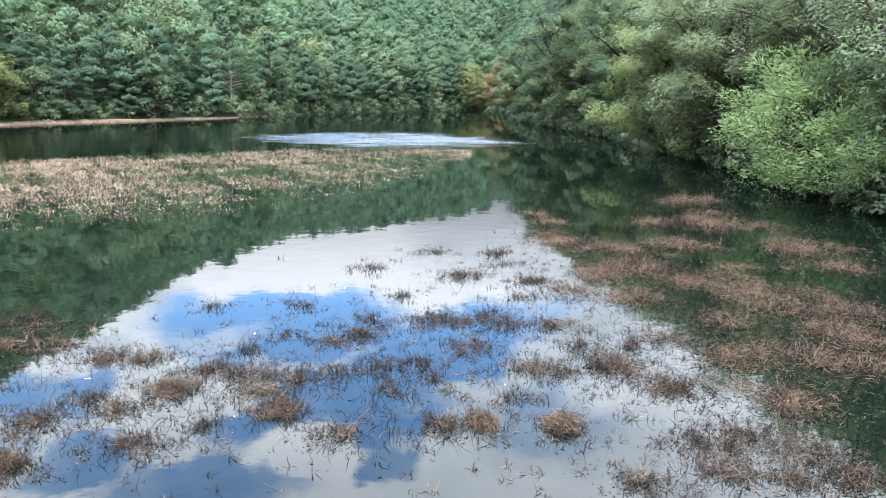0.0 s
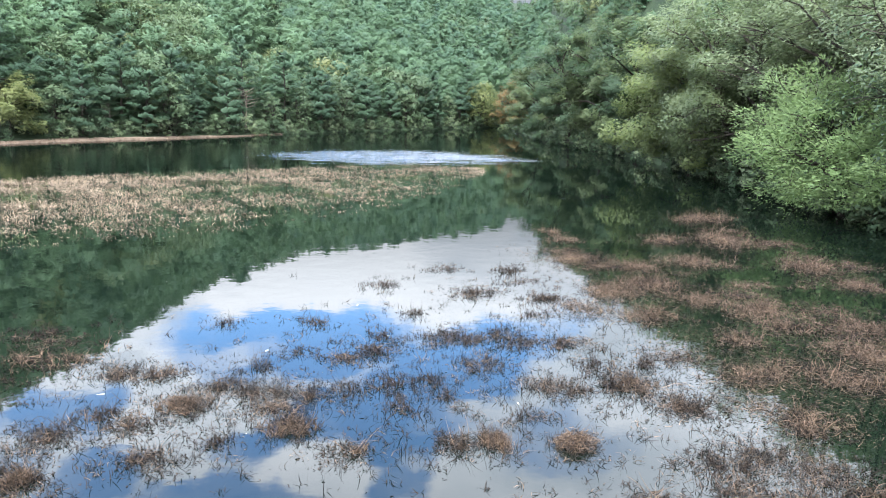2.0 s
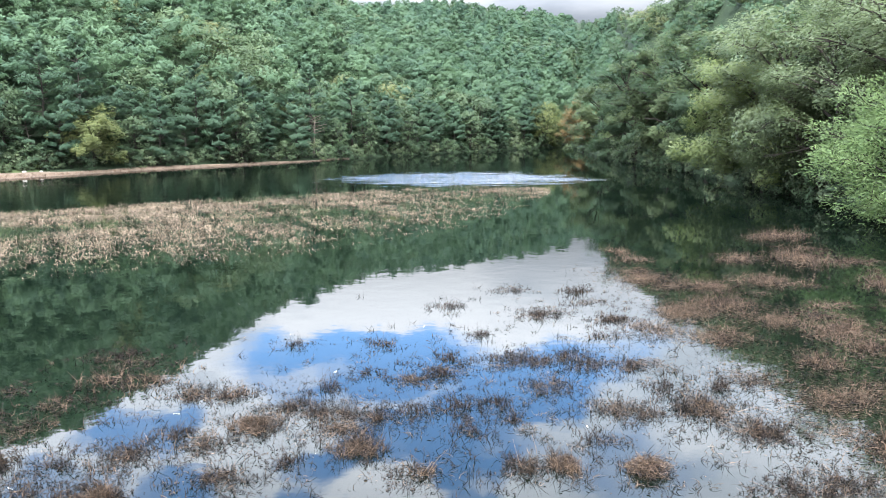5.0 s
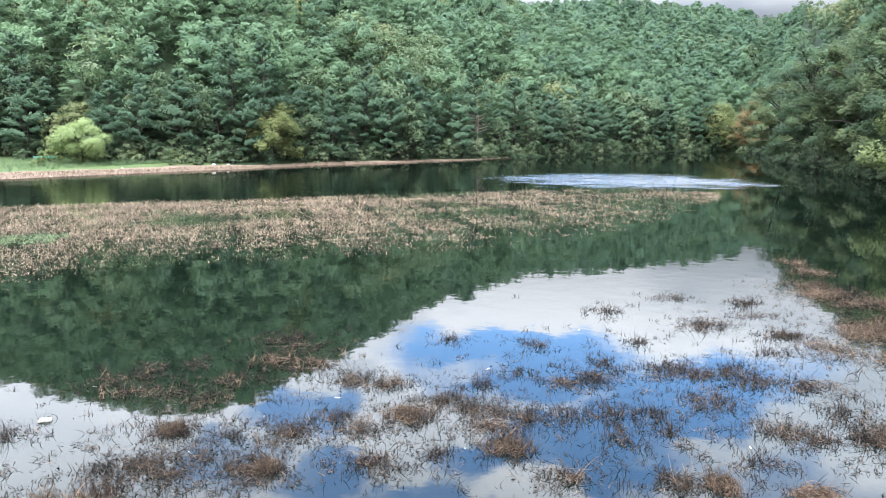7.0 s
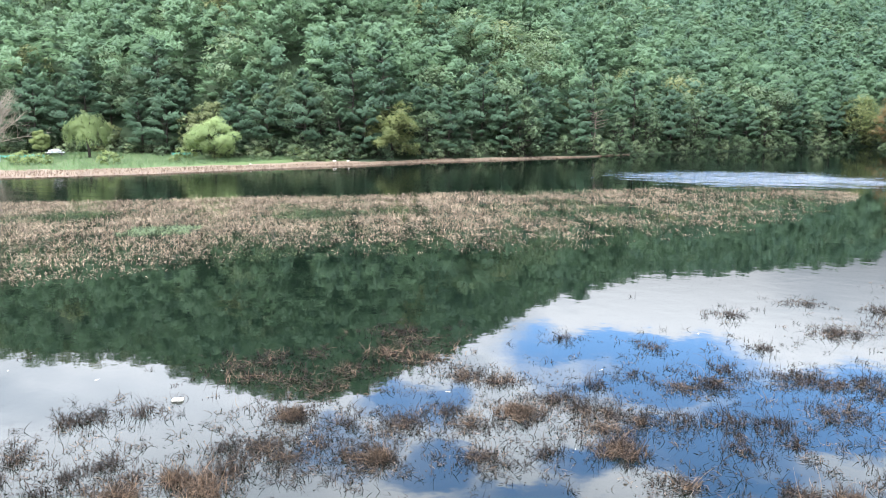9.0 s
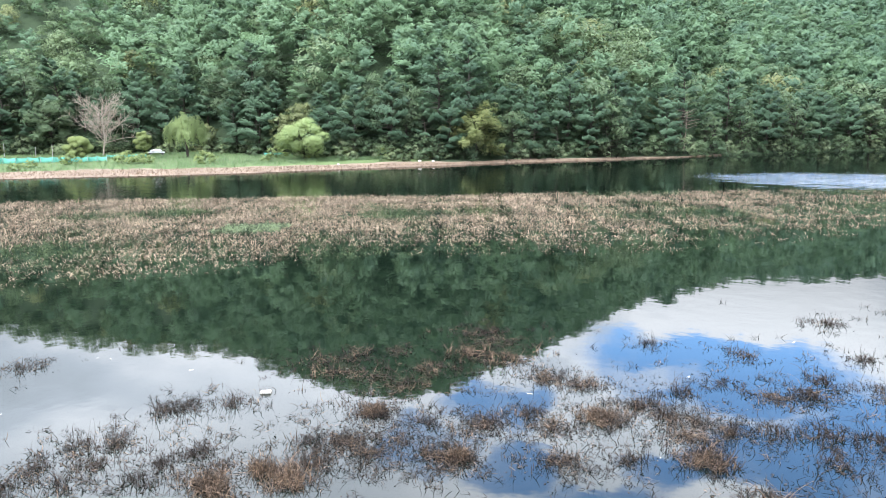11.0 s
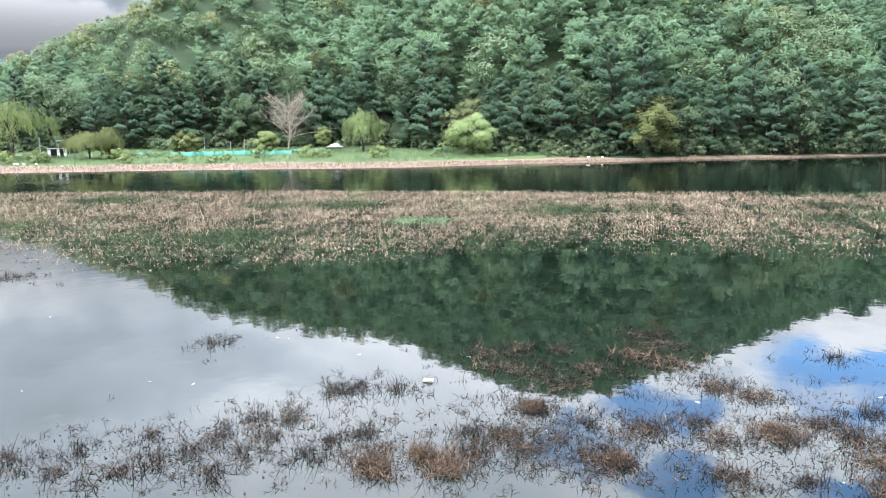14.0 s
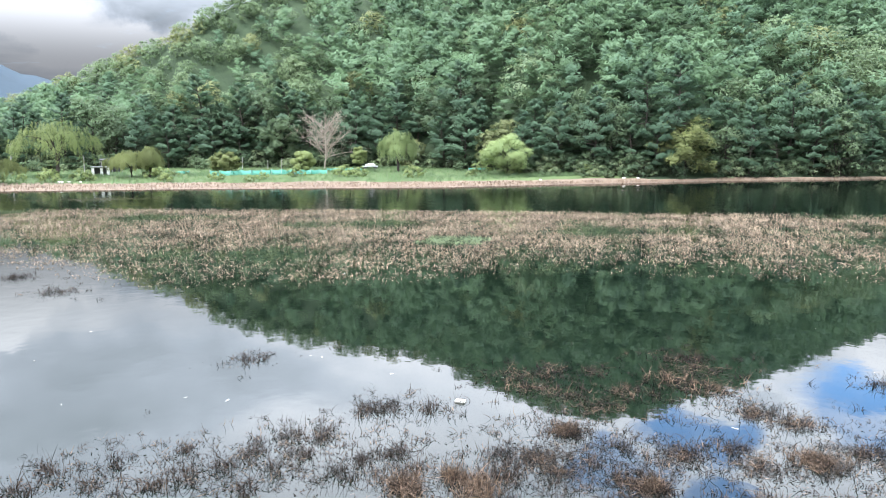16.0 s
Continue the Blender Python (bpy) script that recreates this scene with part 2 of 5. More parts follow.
def water_material():
    m, nt, out = material("lake_water")
    pos = position(nt)
    mp = nt.nodes.new("ShaderNodeMapping")
    mp.inputs["Scale"].default_value = (1.0, 1.0, 1.0)
    link(nt, pos, mp.inputs[0])
    calm = noise_node(nt, mp.outputs[0], 0.9, 3.0, 0.5)
    slow = noise_node(nt, mp.outputs[0], 0.12, 2.0, 0.5)
    rip = noise_node(nt, mp.outputs[0], 2.6, 2.0, 0.55, 0.4)
    streak = nt.nodes.new("ShaderNodeMapping")
    streak.inputs["Rotation"].default_value = (0, 0, radians(8))
    streak.inputs["Scale"].default_value = (0.10, 0.55, 1.0)
    link(nt, pos, streak.inputs[0])
    gust = noise_node(nt, streak.outputs[0], 1.0, 4.0, 0.6)
    rip = math_node(nt, "MULTIPLY", rip, math_node(nt, "MULTIPLY", math_node(nt, "SUBTRACT", gust, 0.34, True), 3.6))
    # wind patches: rippled water within ellipses on the lake, broken into streaks at their rims
    fine_streak = nt.nodes.new("ShaderNodeMapping")
    fine_streak.inputs["Scale"].default_value = (0.16, 0.85, 1.0)
    link(nt, pos, fine_streak.inputs[0])
    comb = noise_node(nt, fine_streak.outputs[0], 1.0, 5.0, 0.65)
    masks = None
    for cx, cy, turn, rx, ry, gain in WIND:
        q = nt.nodes.new("ShaderNodeMapping")
        q.vector_type = "TEXTURE"
        q.inputs["Location"].default_value = (cx, cy, 0)
        q.inputs["Rotation"].default_value = (0, 0, radians(turn))
        q.inputs["Scale"].default_value = (rx, ry, 1)
        link(nt, pos, q.inputs[0])
        ln = nt.nodes.new("ShaderNodeVectorMath")
        ln.operation = "LENGTH"
        link(nt, q.outputs[0], ln.inputs[0])
        edge = math_node(nt, "ADD", ln.outputs["Value"], math_node(nt, "MULTIPLY", math_node(nt, "SUBTRACT", comb, 0.5), 2.4))
        k = nt.nodes.new("ShaderNodeMapRange")
        k.interpolation_type = "SMOOTHSTEP"
        k.inputs["From Min"].default_value = 1.1
        k.inputs["From Max"].default_value = 0.25
        k.inputs["To Max"].default_value = gain
        link(nt, edge, k.inputs["Value"])
        masks = k.outputs[0] if masks is None else math_node(nt, "ADD", masks, k.outputs[0])
    h = math_node(nt, "ADD", math_node(nt, "MULTIPLY", calm, 0.0035), math_node(nt, "MULTIPLY", slow, 0.010))
    h = math_node(nt, "ADD", h, math_node(nt, "MULTIPLY", math_node(nt, "MULTIPLY", rip, masks), 0.20))
    bn = nt.nodes.new("ShaderNodeBump")
    bn.inputs["Strength"].default_value = 1.0
    bn.inputs["Distance"].default_value = 1.0
    link(nt, h, bn.inputs["Height"])
    murk = noise_node(nt, pos, 0.06, 3.0)
    body = nt.nodes.new("ShaderNodeBsdfDiffuse")
    link(nt, ramp_node(nt, murk, [(0.3, (0.0022, 0.0050, 0.0034)), (0.7, (0.0034, 0.0070, 0.0042))]), body.inputs[0])
    gl = nt.nodes.new("ShaderNodeBsdfGlossy")
    gl.inputs["Roughness"].default_value = 0.020
    link(nt, bn.outputs[0], gl.inputs["Normal"])
    fr = nt.nodes.new("ShaderNodeFresnel")
    fr.inputs["IOR"].default_value = WATER_IOR
    mx = nt.nodes.new("ShaderNodeMixShader")
    link(nt, fr.outputs[0], mx.inputs[0])
    link(nt, body.outputs[0], mx.inputs[1])
    link(nt, gl.outputs[0], mx.inputs[2])
    link(nt, mx.outputs[0], out.inputs[0])
    return m


WATER_IOR = 1.64
WIND = [(-9, 105, -12, 16, 13, 1.15), (0, 103, -5, 13, 3.0, 0.6), (-104, 27, 62, 13, 3, 0.12), (-70, 66, 50, 112, 22, 0.07)]
WATER = water_material()
PINE = leaf_material("pine_needles", (0.064, 0.112, 0.066), (0.158, 0.244, 0.138), 0.10, 0.34)
# darker copy of the pine needles: shade at the hill's foot painted in
SHADED_PINE = leaf_material("shaded_pine_needles", (0.030, 0.062, 0.038), (0.104, 0.172, 0.098), 0.15, 0.28)
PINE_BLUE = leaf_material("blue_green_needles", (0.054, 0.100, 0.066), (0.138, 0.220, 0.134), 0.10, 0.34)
OAK = leaf_material("oak_leaves", (0.060, 0.094, 0.052), (0.158, 0.220, 0.116), 0.2, 0.30)
LIGHT = leaf_material("light_green_leaves", (0.104, 0.138, 0.050), (0.285, 0.340, 0.128), 0.25, 0.28)
YELLOW = leaf_material("yellow_green_leaves", (0.095, 0.118, 0.040), (0.270, 0.300, 0.118), 0.2, 0.28)
PALE_OAK = leaf_material("pale_oak_leaves", (0.072, 0.106, 0.056), (0.185, 0.245, 0.134), 0.2, 0.30)
OLIVE = leaf_material("olive_leaves", (0.086, 0.106, 0.046), (0.235, 0.255, 0.116), 0.2, 0.28)
RUSSET = leaf_material("russet_leaves", (0.110, 0.074, 0.030), (0.310, 0.205, 0.085), 0.2, 0.26)
ALDER = leaf_material("dark_alder_leaves", (0.026, 0.052, 0.028), (0.098, 0.156, 0.076), 0.3, 0.26)
OLIVE_DARK = leaf_material("dark_olive_leaves", (0.046, 0.068, 0.030), (0.160, 0.208, 0.094), 0.25, 0.26)
GREY_LEAF = leaf_material("grey_green_leaves", (0.076, 0.108, 0.056), (0.265, 0.325, 0.172), 0.4, 0.26)
WILLOW = leaf_material("willow_leaves", (0.140, 0.195, 0.074), (0.370, 0.455, 0.195), 0.25, 0.30)
BANK_WILLOW = leaf_material("bank_willow_leaves", (0.135, 0.215, 0.078), (0.350, 0.480, 0.200), 0.3, 0.30, 0.5, 3.0)
BARK = rough_material("bark", (0.016, 0.013, 0.011), (0.072, 0.060, 0.048), 2.0, 25.0)
PALE_BARK = rough_material("pale_bark", (0.20, 0.165, 0.13), (0.48, 0.41, 0.34), 2.0, 25.0)
DEAD_BARK = rough_material("dead_bark", (0.09, 0.072, 0.056), (0.26, 0.21, 0.17), 2.0, 25.0)
FOREST_FLOOR = rough_material("forest_floor", (0.014, 0.026, 0.013), (0.045, 0.070, 0.032), 0.5, 4.0, bump=0.25)
MEADOW = rough_material("meadow_ground", (0.046, 0.076, 0.027), (0.112, 0.150, 0.056), 0.2, 3.0, bump=0.1)
BANK = rough_material("dry_bank_soil", (0.10, 0.075, 0.055), (0.25, 0.185, 0.135), 0.3, 4.0, bump=0.06)
LAKE_BED = rough_material("lake_bed", (0.03, 0.03, 0.02), (0.08, 0.07, 0.05), 0.5, 5.0)
REED = rough_material("dry_reed", (0.075, 0.058, 0.040), (0.48, 0.365, 0.255), 0.25, 6.0, bump=0, island=0.6)
REED_GREEN = rough_material("green_reed", (0.025, 0.045, 0.020), (0.12, 0.15, 0.065), 0.25, 6.0, bump=0, island=0.5)
WEED = rough_material("dead_weed", (0.008, 0.006, 0.004), (0.160, 0.108, 0.072), 0.8, 12.0, bump=0, island=0.9)
WEED_DARK = rough_material("wet_dead_weed", (0.004, 0.003, 0.003), (0.046, 0.031, 0.022), 0.8, 12.0, bump=0, island=0.8)
DRY_WEED = rough_material("dry_straw_weed", (0.014, 0.010, 0.007), (0.215, 0.146, 0.098), 0.8, 12.0, bump=0, island=0.9)
TUFT = rough_material("russet_tussock", (0.012, 0.008, 0.005), (0.175, 0.114, 0.074), 0.8, 12.0, bump=0, island=0.9)
NET = rough_material("turquoise_net", (0.06, 0.22, 0.165), (0.13, 0.36, 0.27), 0.5, 9.0, bump=0)
CROP = leaf_material("garden_crops", (0.050, 0.094, 0.036), (0.145, 0.235, 0.088))
PALE_WEED = leaf_material("pale_weeds", (0.10, 0.14, 0.07), (0.26, 0.32, 0.16))
METAL = rough_material("weathered_sheet", (0.30, 0.31, 0.31), (0.62, 0.63, 0.63), 1.2, 9.0, 0.5, 0.01)
DARK_ROOF = rough_material("dark_roofing", (0.03, 0.03, 0.032), (0.09, 0.09, 0.09), 1.2, 9.0, 0.7, 0.01)
WHITE = rough_material("white_sheet", (0.60, 0.60, 0.58), (0.82, 0.82, 0.80), 1.0, 8.0, 0.5, 0.005)
POST = rough_material("grey_post", (0.22, 0.21, 0.20), (0.42, 0.41, 0.39), 2.0, 20.0, 0.8, 0.004)
# air haze mixed into the mountain's base colour
DISTANT = rough_material("haze_blue_mountain", (0.022, 0.038, 0.052), (0.038, 0.060, 0.080), 0.004, 0.03, bump=0)
DRY_GRASS = rough_material("dry_shore_grass", (0.11, 0.080, 0.058), (0.29, 0.21, 0.15), 0.25, 6.0, bump=0, island=0.6)
FOAM = rough_material("weathered_foam", (0.55, 0.53, 0.46), (0.82, 0.80, 0.74), 3.0, 20.0, bump=0.004)


# ---- mesh helpers ----
def mesh_np(name, V, F, mats, mi=None, smooth=False, outward=None, tint=None):
    """A mesh from an array of points and an array of triangles or quads."""
    V, F = np.asarray(V, np.float32), np.asarray(F, np.int32)
    me = bpy.data.meshes.new(name)
    k = F.shape[1]
    me.vertices.add(len(V))
    me.vertices.foreach_set("co", V.ravel())
    me.loops.add(F.size)
    me.loops.foreach_set("vertex_index", F.ravel())
    me.polygons.add(len(F))
    me.polygons.foreach_set("loop_start", np.arange(0, F.size, k, dtype=np.int32))
    for m in mats:
        me.materials.append(m)
    if mi is not None:
        me.polygons.foreach_set("material_index", np.asarray(mi, np.int32))
    me.update(calc_edges=True)
    if outward is not None:
        me.attributes.new("outward", "FLOAT_VECTOR", "POINT").data.foreach_set("vector", np.asarray(outward, np.float32).ravel())
    if tint is not None:
        me.attributes.new("tint", "FLOAT", "POINT").data.foreach_set("value", np.asarray(tint, np.float32))
    if smooth:
        me.polygons.foreach_set("use_smooth", np.ones(len(F), bool))
    return me


def part(name, me, parent=None, label=""):
    ob = new(name, me)
    if parent is not None:
        ob.parent = parent
    return tagged(ob, label=label)


def bm_mesh(name, bm, mats):
    me = bpy.data.meshes.new(name)
    bm.to_mesh(me)
    bm.free()
    for m in mats:
        me.materials.append(m)
    return me


def join(chunks):
    """Joins (points, faces) pairs; gives points, faces and the index of the pair that each face came from."""
    V, F, I, n = [], [], [], 0
    for i, (v, f) in enumerate(chunks):
        V.append(v), F.append(np.asarray(f) + n), I.append(np.full(len(f), i))
        n += len(v)
    return np.concatenate(V), np.concatenate(F), np.concatenate(I)


def unit(a):
    return a / (np.linalg.norm(a, axis=-1, keepdims=True) + 1e-9)


def tube(points, radii, sides=5):
    """A tapered round limb along points, as triangles."""
    P, r = np.asarray(points, float), np.asarray(radii, float)
    T = unit(np.gradient(P, axis=0))
    ref = np.where(np.abs(T[:, 2:3]) > 0.9, np.array([[1.0, 0, 0]]), np.array([[0, 0, 1.0]]))
    A = unit(np.cross(T, ref))
    B = np.cross(T, A)
    th = np.arange(sides) * 2 * np.pi / sides
    ring = P[:, None] + r[:, None, None] * (np.cos(th)[None, :, None] * A[:, None] + np.sin(th)[None, :, None] * B[:, None])
    V = ring.reshape(-1, 3)
    F = []
    for i in range(len(P) - 1):
        for j in range(sides):
            a, b = i * sides + j, i * sides + (j + 1) % sides
            F += [(a, b, b + sides), (a, b + sides, a + sides)]
    return V, np.array(F)


def leaf_tris(rng, C, N, size, aspect=0.5, along=None, out=None):
    """One small three-cornered leaf spray at each point C, facing about N."""
    n = len(C)
    N = unit(N)
    u = rng.normal(size=(n, 3)) if along is None else along + rng.normal(size=(n, 3)) * 0.35
    u = unit(u - N * (u * N).sum(1, keepdims=True))
    w = np.cross(N, u)
    s = size * rng.uniform(0.6, 1.35, (n, 1))
    V = np.empty((n, 3, 3))
    V[:, 0] = C - u * s * 0.5 - w * s * aspect * 0.5
    V[:, 1] = C - u * s * 0.35 + w * s * aspect * 0.6
    V[:, 2] = C + u * s * 0.65
    return V.reshape(-1, 3), np.arange(3 * n).reshape(-1, 3), np.repeat(unit(N if out is None else out), 3, 0)


def leaf_blades(rng, C, D, length, width, out):
    """Narrow pointed leaves (four corners, two triangles) that start at C and run along D."""
    n = len(C)
    D = unit(D)
    w = unit(np.cross(D, rng.normal(size=(n, 3))))
    L = length * rng.uniform(0.6, 1.3, (n, 1))
    V = np.empty((n, 4, 3))
    V[:, 0], V[:, 2] = C, C + D * L
    mid = C + D * L * 0.45
    V[:, 1], V[:, 3] = mid + w * width, mid - w * width
    b = np.arange(n)[:, None] * 4
    return V.reshape(-1, 3), np.concatenate([b + [0, 1, 2], b + [0, 2, 3]]), np.repeat(unit(out), 4, 0)


# ---- the lie of the land ----
SHORE = [(-180, 14), (-120, 14), (-90, 26), (-60, 30), (-45, 37), (-31, 52), (-28, 57), (-25, 64), (-21, 75), (-18, 85), (-15, 99), (-11, 126),
         (-8, 148), (-6, 172), (-5, 200), (-4, 250), (-3, 268), (3, 223), (9, 195), (16, 166), (21.7, 152), (27.6, 144), (33, 134), (41, 126), (47.7, 120),
         (53.6, 119), (62, 122), (72, 128), (79, 134), (90, 150), (110, 160), (140, 14), (180, 14)]
FOOT = [(-180, 10), (-31, 50), (-25, 60), (-18, 80), (-11, 120), (-6, 165), (-4, 245), (-3, 271), (3, 227), (9, 198), (16, 169), (22, 156), (27, 149), (33, 141), (38, 140), (43, 145), (47.7, 158), (53.6, 171),
        (62, 174), (79, 180), (110, 190), (180, 200)]
RIDGE_AT = [(-180, 150), (-60, 95), (-45, 100), (-31, 105), (-20, 132), (-13, 172), (-8.5, 215), (-7, 250), (-6, 780), (-3, 760), (0, 680), (4, 620), (8, 500), (12, 410), (17, 345), (25, 310), (37, 285),
            (45, 270), (52, 255), (60, 232), (66, 214), (71, 222), (79, 260), (95, 300), (180, 300)]
RIDGE_UP = [(-180, 2.0), (-90, 12.0), (-60, 22.0), (-45, 26.0), (-30.6, 25.6), (-28.9, 24.0), (-26.5, 22.3), (-22.7, 20.7), (-20, 19.3), (-17.2, 17.8), (-13.4, 16.7), (-10, 14.2), (-8.4, 12.9),
            (-7.0, 11.3), (-6.0, 9.0), (-4.8, 8.7), (-0.9, 9.4), (3.4, 10.3), (7.7, 10.9), (12.1, 11.3), (16.4, 12.9), (20.8, 14.8), (25.1, 17.1),
            (29.2, 18.6), (33, 20.0), (36.8, 20.6), (39.7, 20.4), (43.3, 19.4), (47.7, 17.8), (50.8, 16.55), (55.6, 16.2), (60.3, 14.8), (64.4, 13.25), (70.3, 10.6), (74.8, 8.1), (78, 6.6), (90, 4.5), (180, 3.0)]


def table(rows, a):
    r = np.array(rows)
    return np.interp(a, r[:, 0], r[:, 1])


def smooth_table(rows, a, w=0.8):
    return (table(rows, a - w) + 2 * table(rows, a) + table(rows, a + w)) / 4


DAM = (-0.407, 0.914)       # the embankment that carries the camera faces this way


def hill_noise(x, y, s, seed):
    """Cheap smooth noise from sines, -1 to 1."""
    a = np.sin(x * s * 1.00 + y * s * 0.63 + seed) + np.sin(-x * s * 0.71 + y * s * 1.13 + 2.1 * seed)
    b = np.sin(x * s * 2.3 - y * s * 1.7 + 3.3 * seed) + np.sin(x * s * 1.9 + y * s * 2.6 + 0.7 * seed)
    return a * 0.3 + b * 0.2


def ground_z(x, y):
    x, y = np.asarray(x, float), np.asarray(y, float)
    a = np.degrees(np.arctan2(-x, y))
    d = np.hypot(x, y)
    ds, df, dr = table(SHORE, a), table(FOOT, a), smooth_table(RIDGE_AT, a, 0.7)
    df = np.maximum(df, ds + 1.5)
    dr = np.maximum(dr, df + 25)
    tree = np.interp(a, [22, 36, 60, 74], [7.4, 4.6, 4.6, 6.0])       # height of the trees along the ridge
    top = np.tan(np.radians(smooth_table(RIDGE_UP, a))) * dr - 7.0 - tree
    top = np.maximum(top, 4.0)
    zf = np.interp(a, [-20, 10, 16, 30, 40, 50, 120], [1.0, 1.0, 0.5, 0.6, 1.3, 1.8, 1.8])
    u = np.clip((d - df) / (dr - df), 0, 1)
    steep = np.where(a < -3.5, 1.5, 0.92)
    hill = zf + (top - zf) * u ** steep
    hill = hill + hill_noise(x, y, 0.045, 1.3) * 3.0 * np.clip((d - df) / 30, 0, 1) * (1 - 0.7 * (u > 0.97))
    hill = np.where(d > dr, hill - np.minimum((d - dr) * 0.25, top * 0.6), hill)
    bank = zf * np.clip((d - ds) / np.maximum(df - ds, 0.5), 0, 1) ** 0.8
    z = np.where(d < df, bank, hill)
    bed = -np.clip((ds - d) * 0.15, 0, 2.5) - 0.02
    z = np.where(d < ds, bed, z)
    s = x * DAM[0] + y * DAM[1]
    dam = np.clip(5.3 - (s - 0.8) * 0.85, -2.5, 5.3)
    return np.maximum(z, dam)


BANK_WIDE = [(-180, 0.6), (12, 0.6), (16, 1.2), (20, 2.5), (30, 3.6), (38, 5), (45, 7), (55, 10), (70, 11), (90, 11), (180, 8)]


def build_ground():
    """One sheet from the camera's feet to the horizon; its rings follow the waterline, the bank and the foot of the hills."""
    az = np.concatenate([np.arange(-180, -40, 4.0), np.arange(-40, 90, 0.5), np.arange(90, 180, 4.0)])
    ds, dr = table(SHORE, az), smooth_table(RIDGE_AT, az, 0.7)
    df = np.maximum(table(FOOT, az), ds + 1.5)
    dr = np.maximum(dr, df + 25)
    wob = hill_noise(-np.sin(np.radians(az)) * ds, np.cos(np.radians(az)) * ds, 0.25, 4.0)
    db = ds + np.minimum(np.maximum(table(BANK_WIDE, az) * (1 + 0.35 * wob), 0.4), df - ds - 0.3)
    legs = [(np.zeros_like(ds), ds * 0.5, 12), (ds * 0.5, ds - 3, 10), (ds - 3, ds, 4), (ds, db, 4), (db, df, 6), (df, dr, 56), (dr, dr * 1.12, 5), (dr * 1.12, np.full_like(ds, 4500.0), 14)]
    cols, kinds = [legs[0][0]], []
    for k, (p, q, n) in enumerate(legs):
        for i in range(1, n + 1):
            u = i / n
            cols.append(p * (q / p) ** u if k == 7 else p + (q - p) * u)
            kinds.append((3, 3, 3, 2, 1, 0, 0, 0)[k])
    D = np.stack(cols, 1)
    A = np.radians(az)[:, None] + 0 * D
    X, Y = -np.sin(A) * D, np.cos(A) * D
    Z = ground_z(X, Y)
    Z = np.where(D > 1000, np.maximum(Z * 0.5, 2.0), Z)
    na, nd = A.shape
    V = np.stack([X, Y, Z], -1).reshape(-1, 3)
    i, j = np.meshgrid(np.arange(na), np.arange(nd - 1), indexing="ij")
    i, j = i.ravel(), j.ravel()
    i2 = (i + 1) % na
    F = np.stack([i * nd + j, i * nd + j + 1, i2 * nd + j + 1, i2 * nd + j], 1)[:, ::-1]
    kind = np.array(kinds)[j]
    a = az[i]
    kind[(kind == 1) & ((a < 34) | (a > 130))] = 0
    kind[(kind == 2) & (a < 13)] = 0
    c = V[F].mean(1)
    kind[(c[:, 0] * DAM[0] + c[:, 1] * DAM[1] < 8) & (np.hypot(c[:, 0], c[:, 1]) < 120)] = 1
    me = mesh_np("ground", V, F, [FOREST_FLOOR, MEADOW, BANK, LAKE_BED], kind, True)
    return tagged(new("ground", me), "wooded hills, grassy shore and bed of a reservoir", "ground", kind="structure")


build_ground()
wv = np.array([(-320, -60, 0), (160, -60, 0), (160, 330, 0), (-320, 330, 0)], float)
tagged(new("water", mesh_np("water", wv, [(0, 1, 2, 3)], [WATER])), "calm dark green reservoir water mirroring hills and sky", "water", kind="structure")


# ---- trees ----
def spine(rng, p0, d0, length, n=6, bend=0.25, lift=0.0):
    """Points along a slightly crooked limb."""
    p, d = np.array(p0, float), unit(np.array(d0, float))
    pts = [p.copy()]
    for _ in range(n):
        d = unit(d + rng.normal(size=3) * bend * 0.5 + np.array([0, 0, lift]))
        p = p + d * length / n
        pts.append(p.copy())
    return np.array(pts)


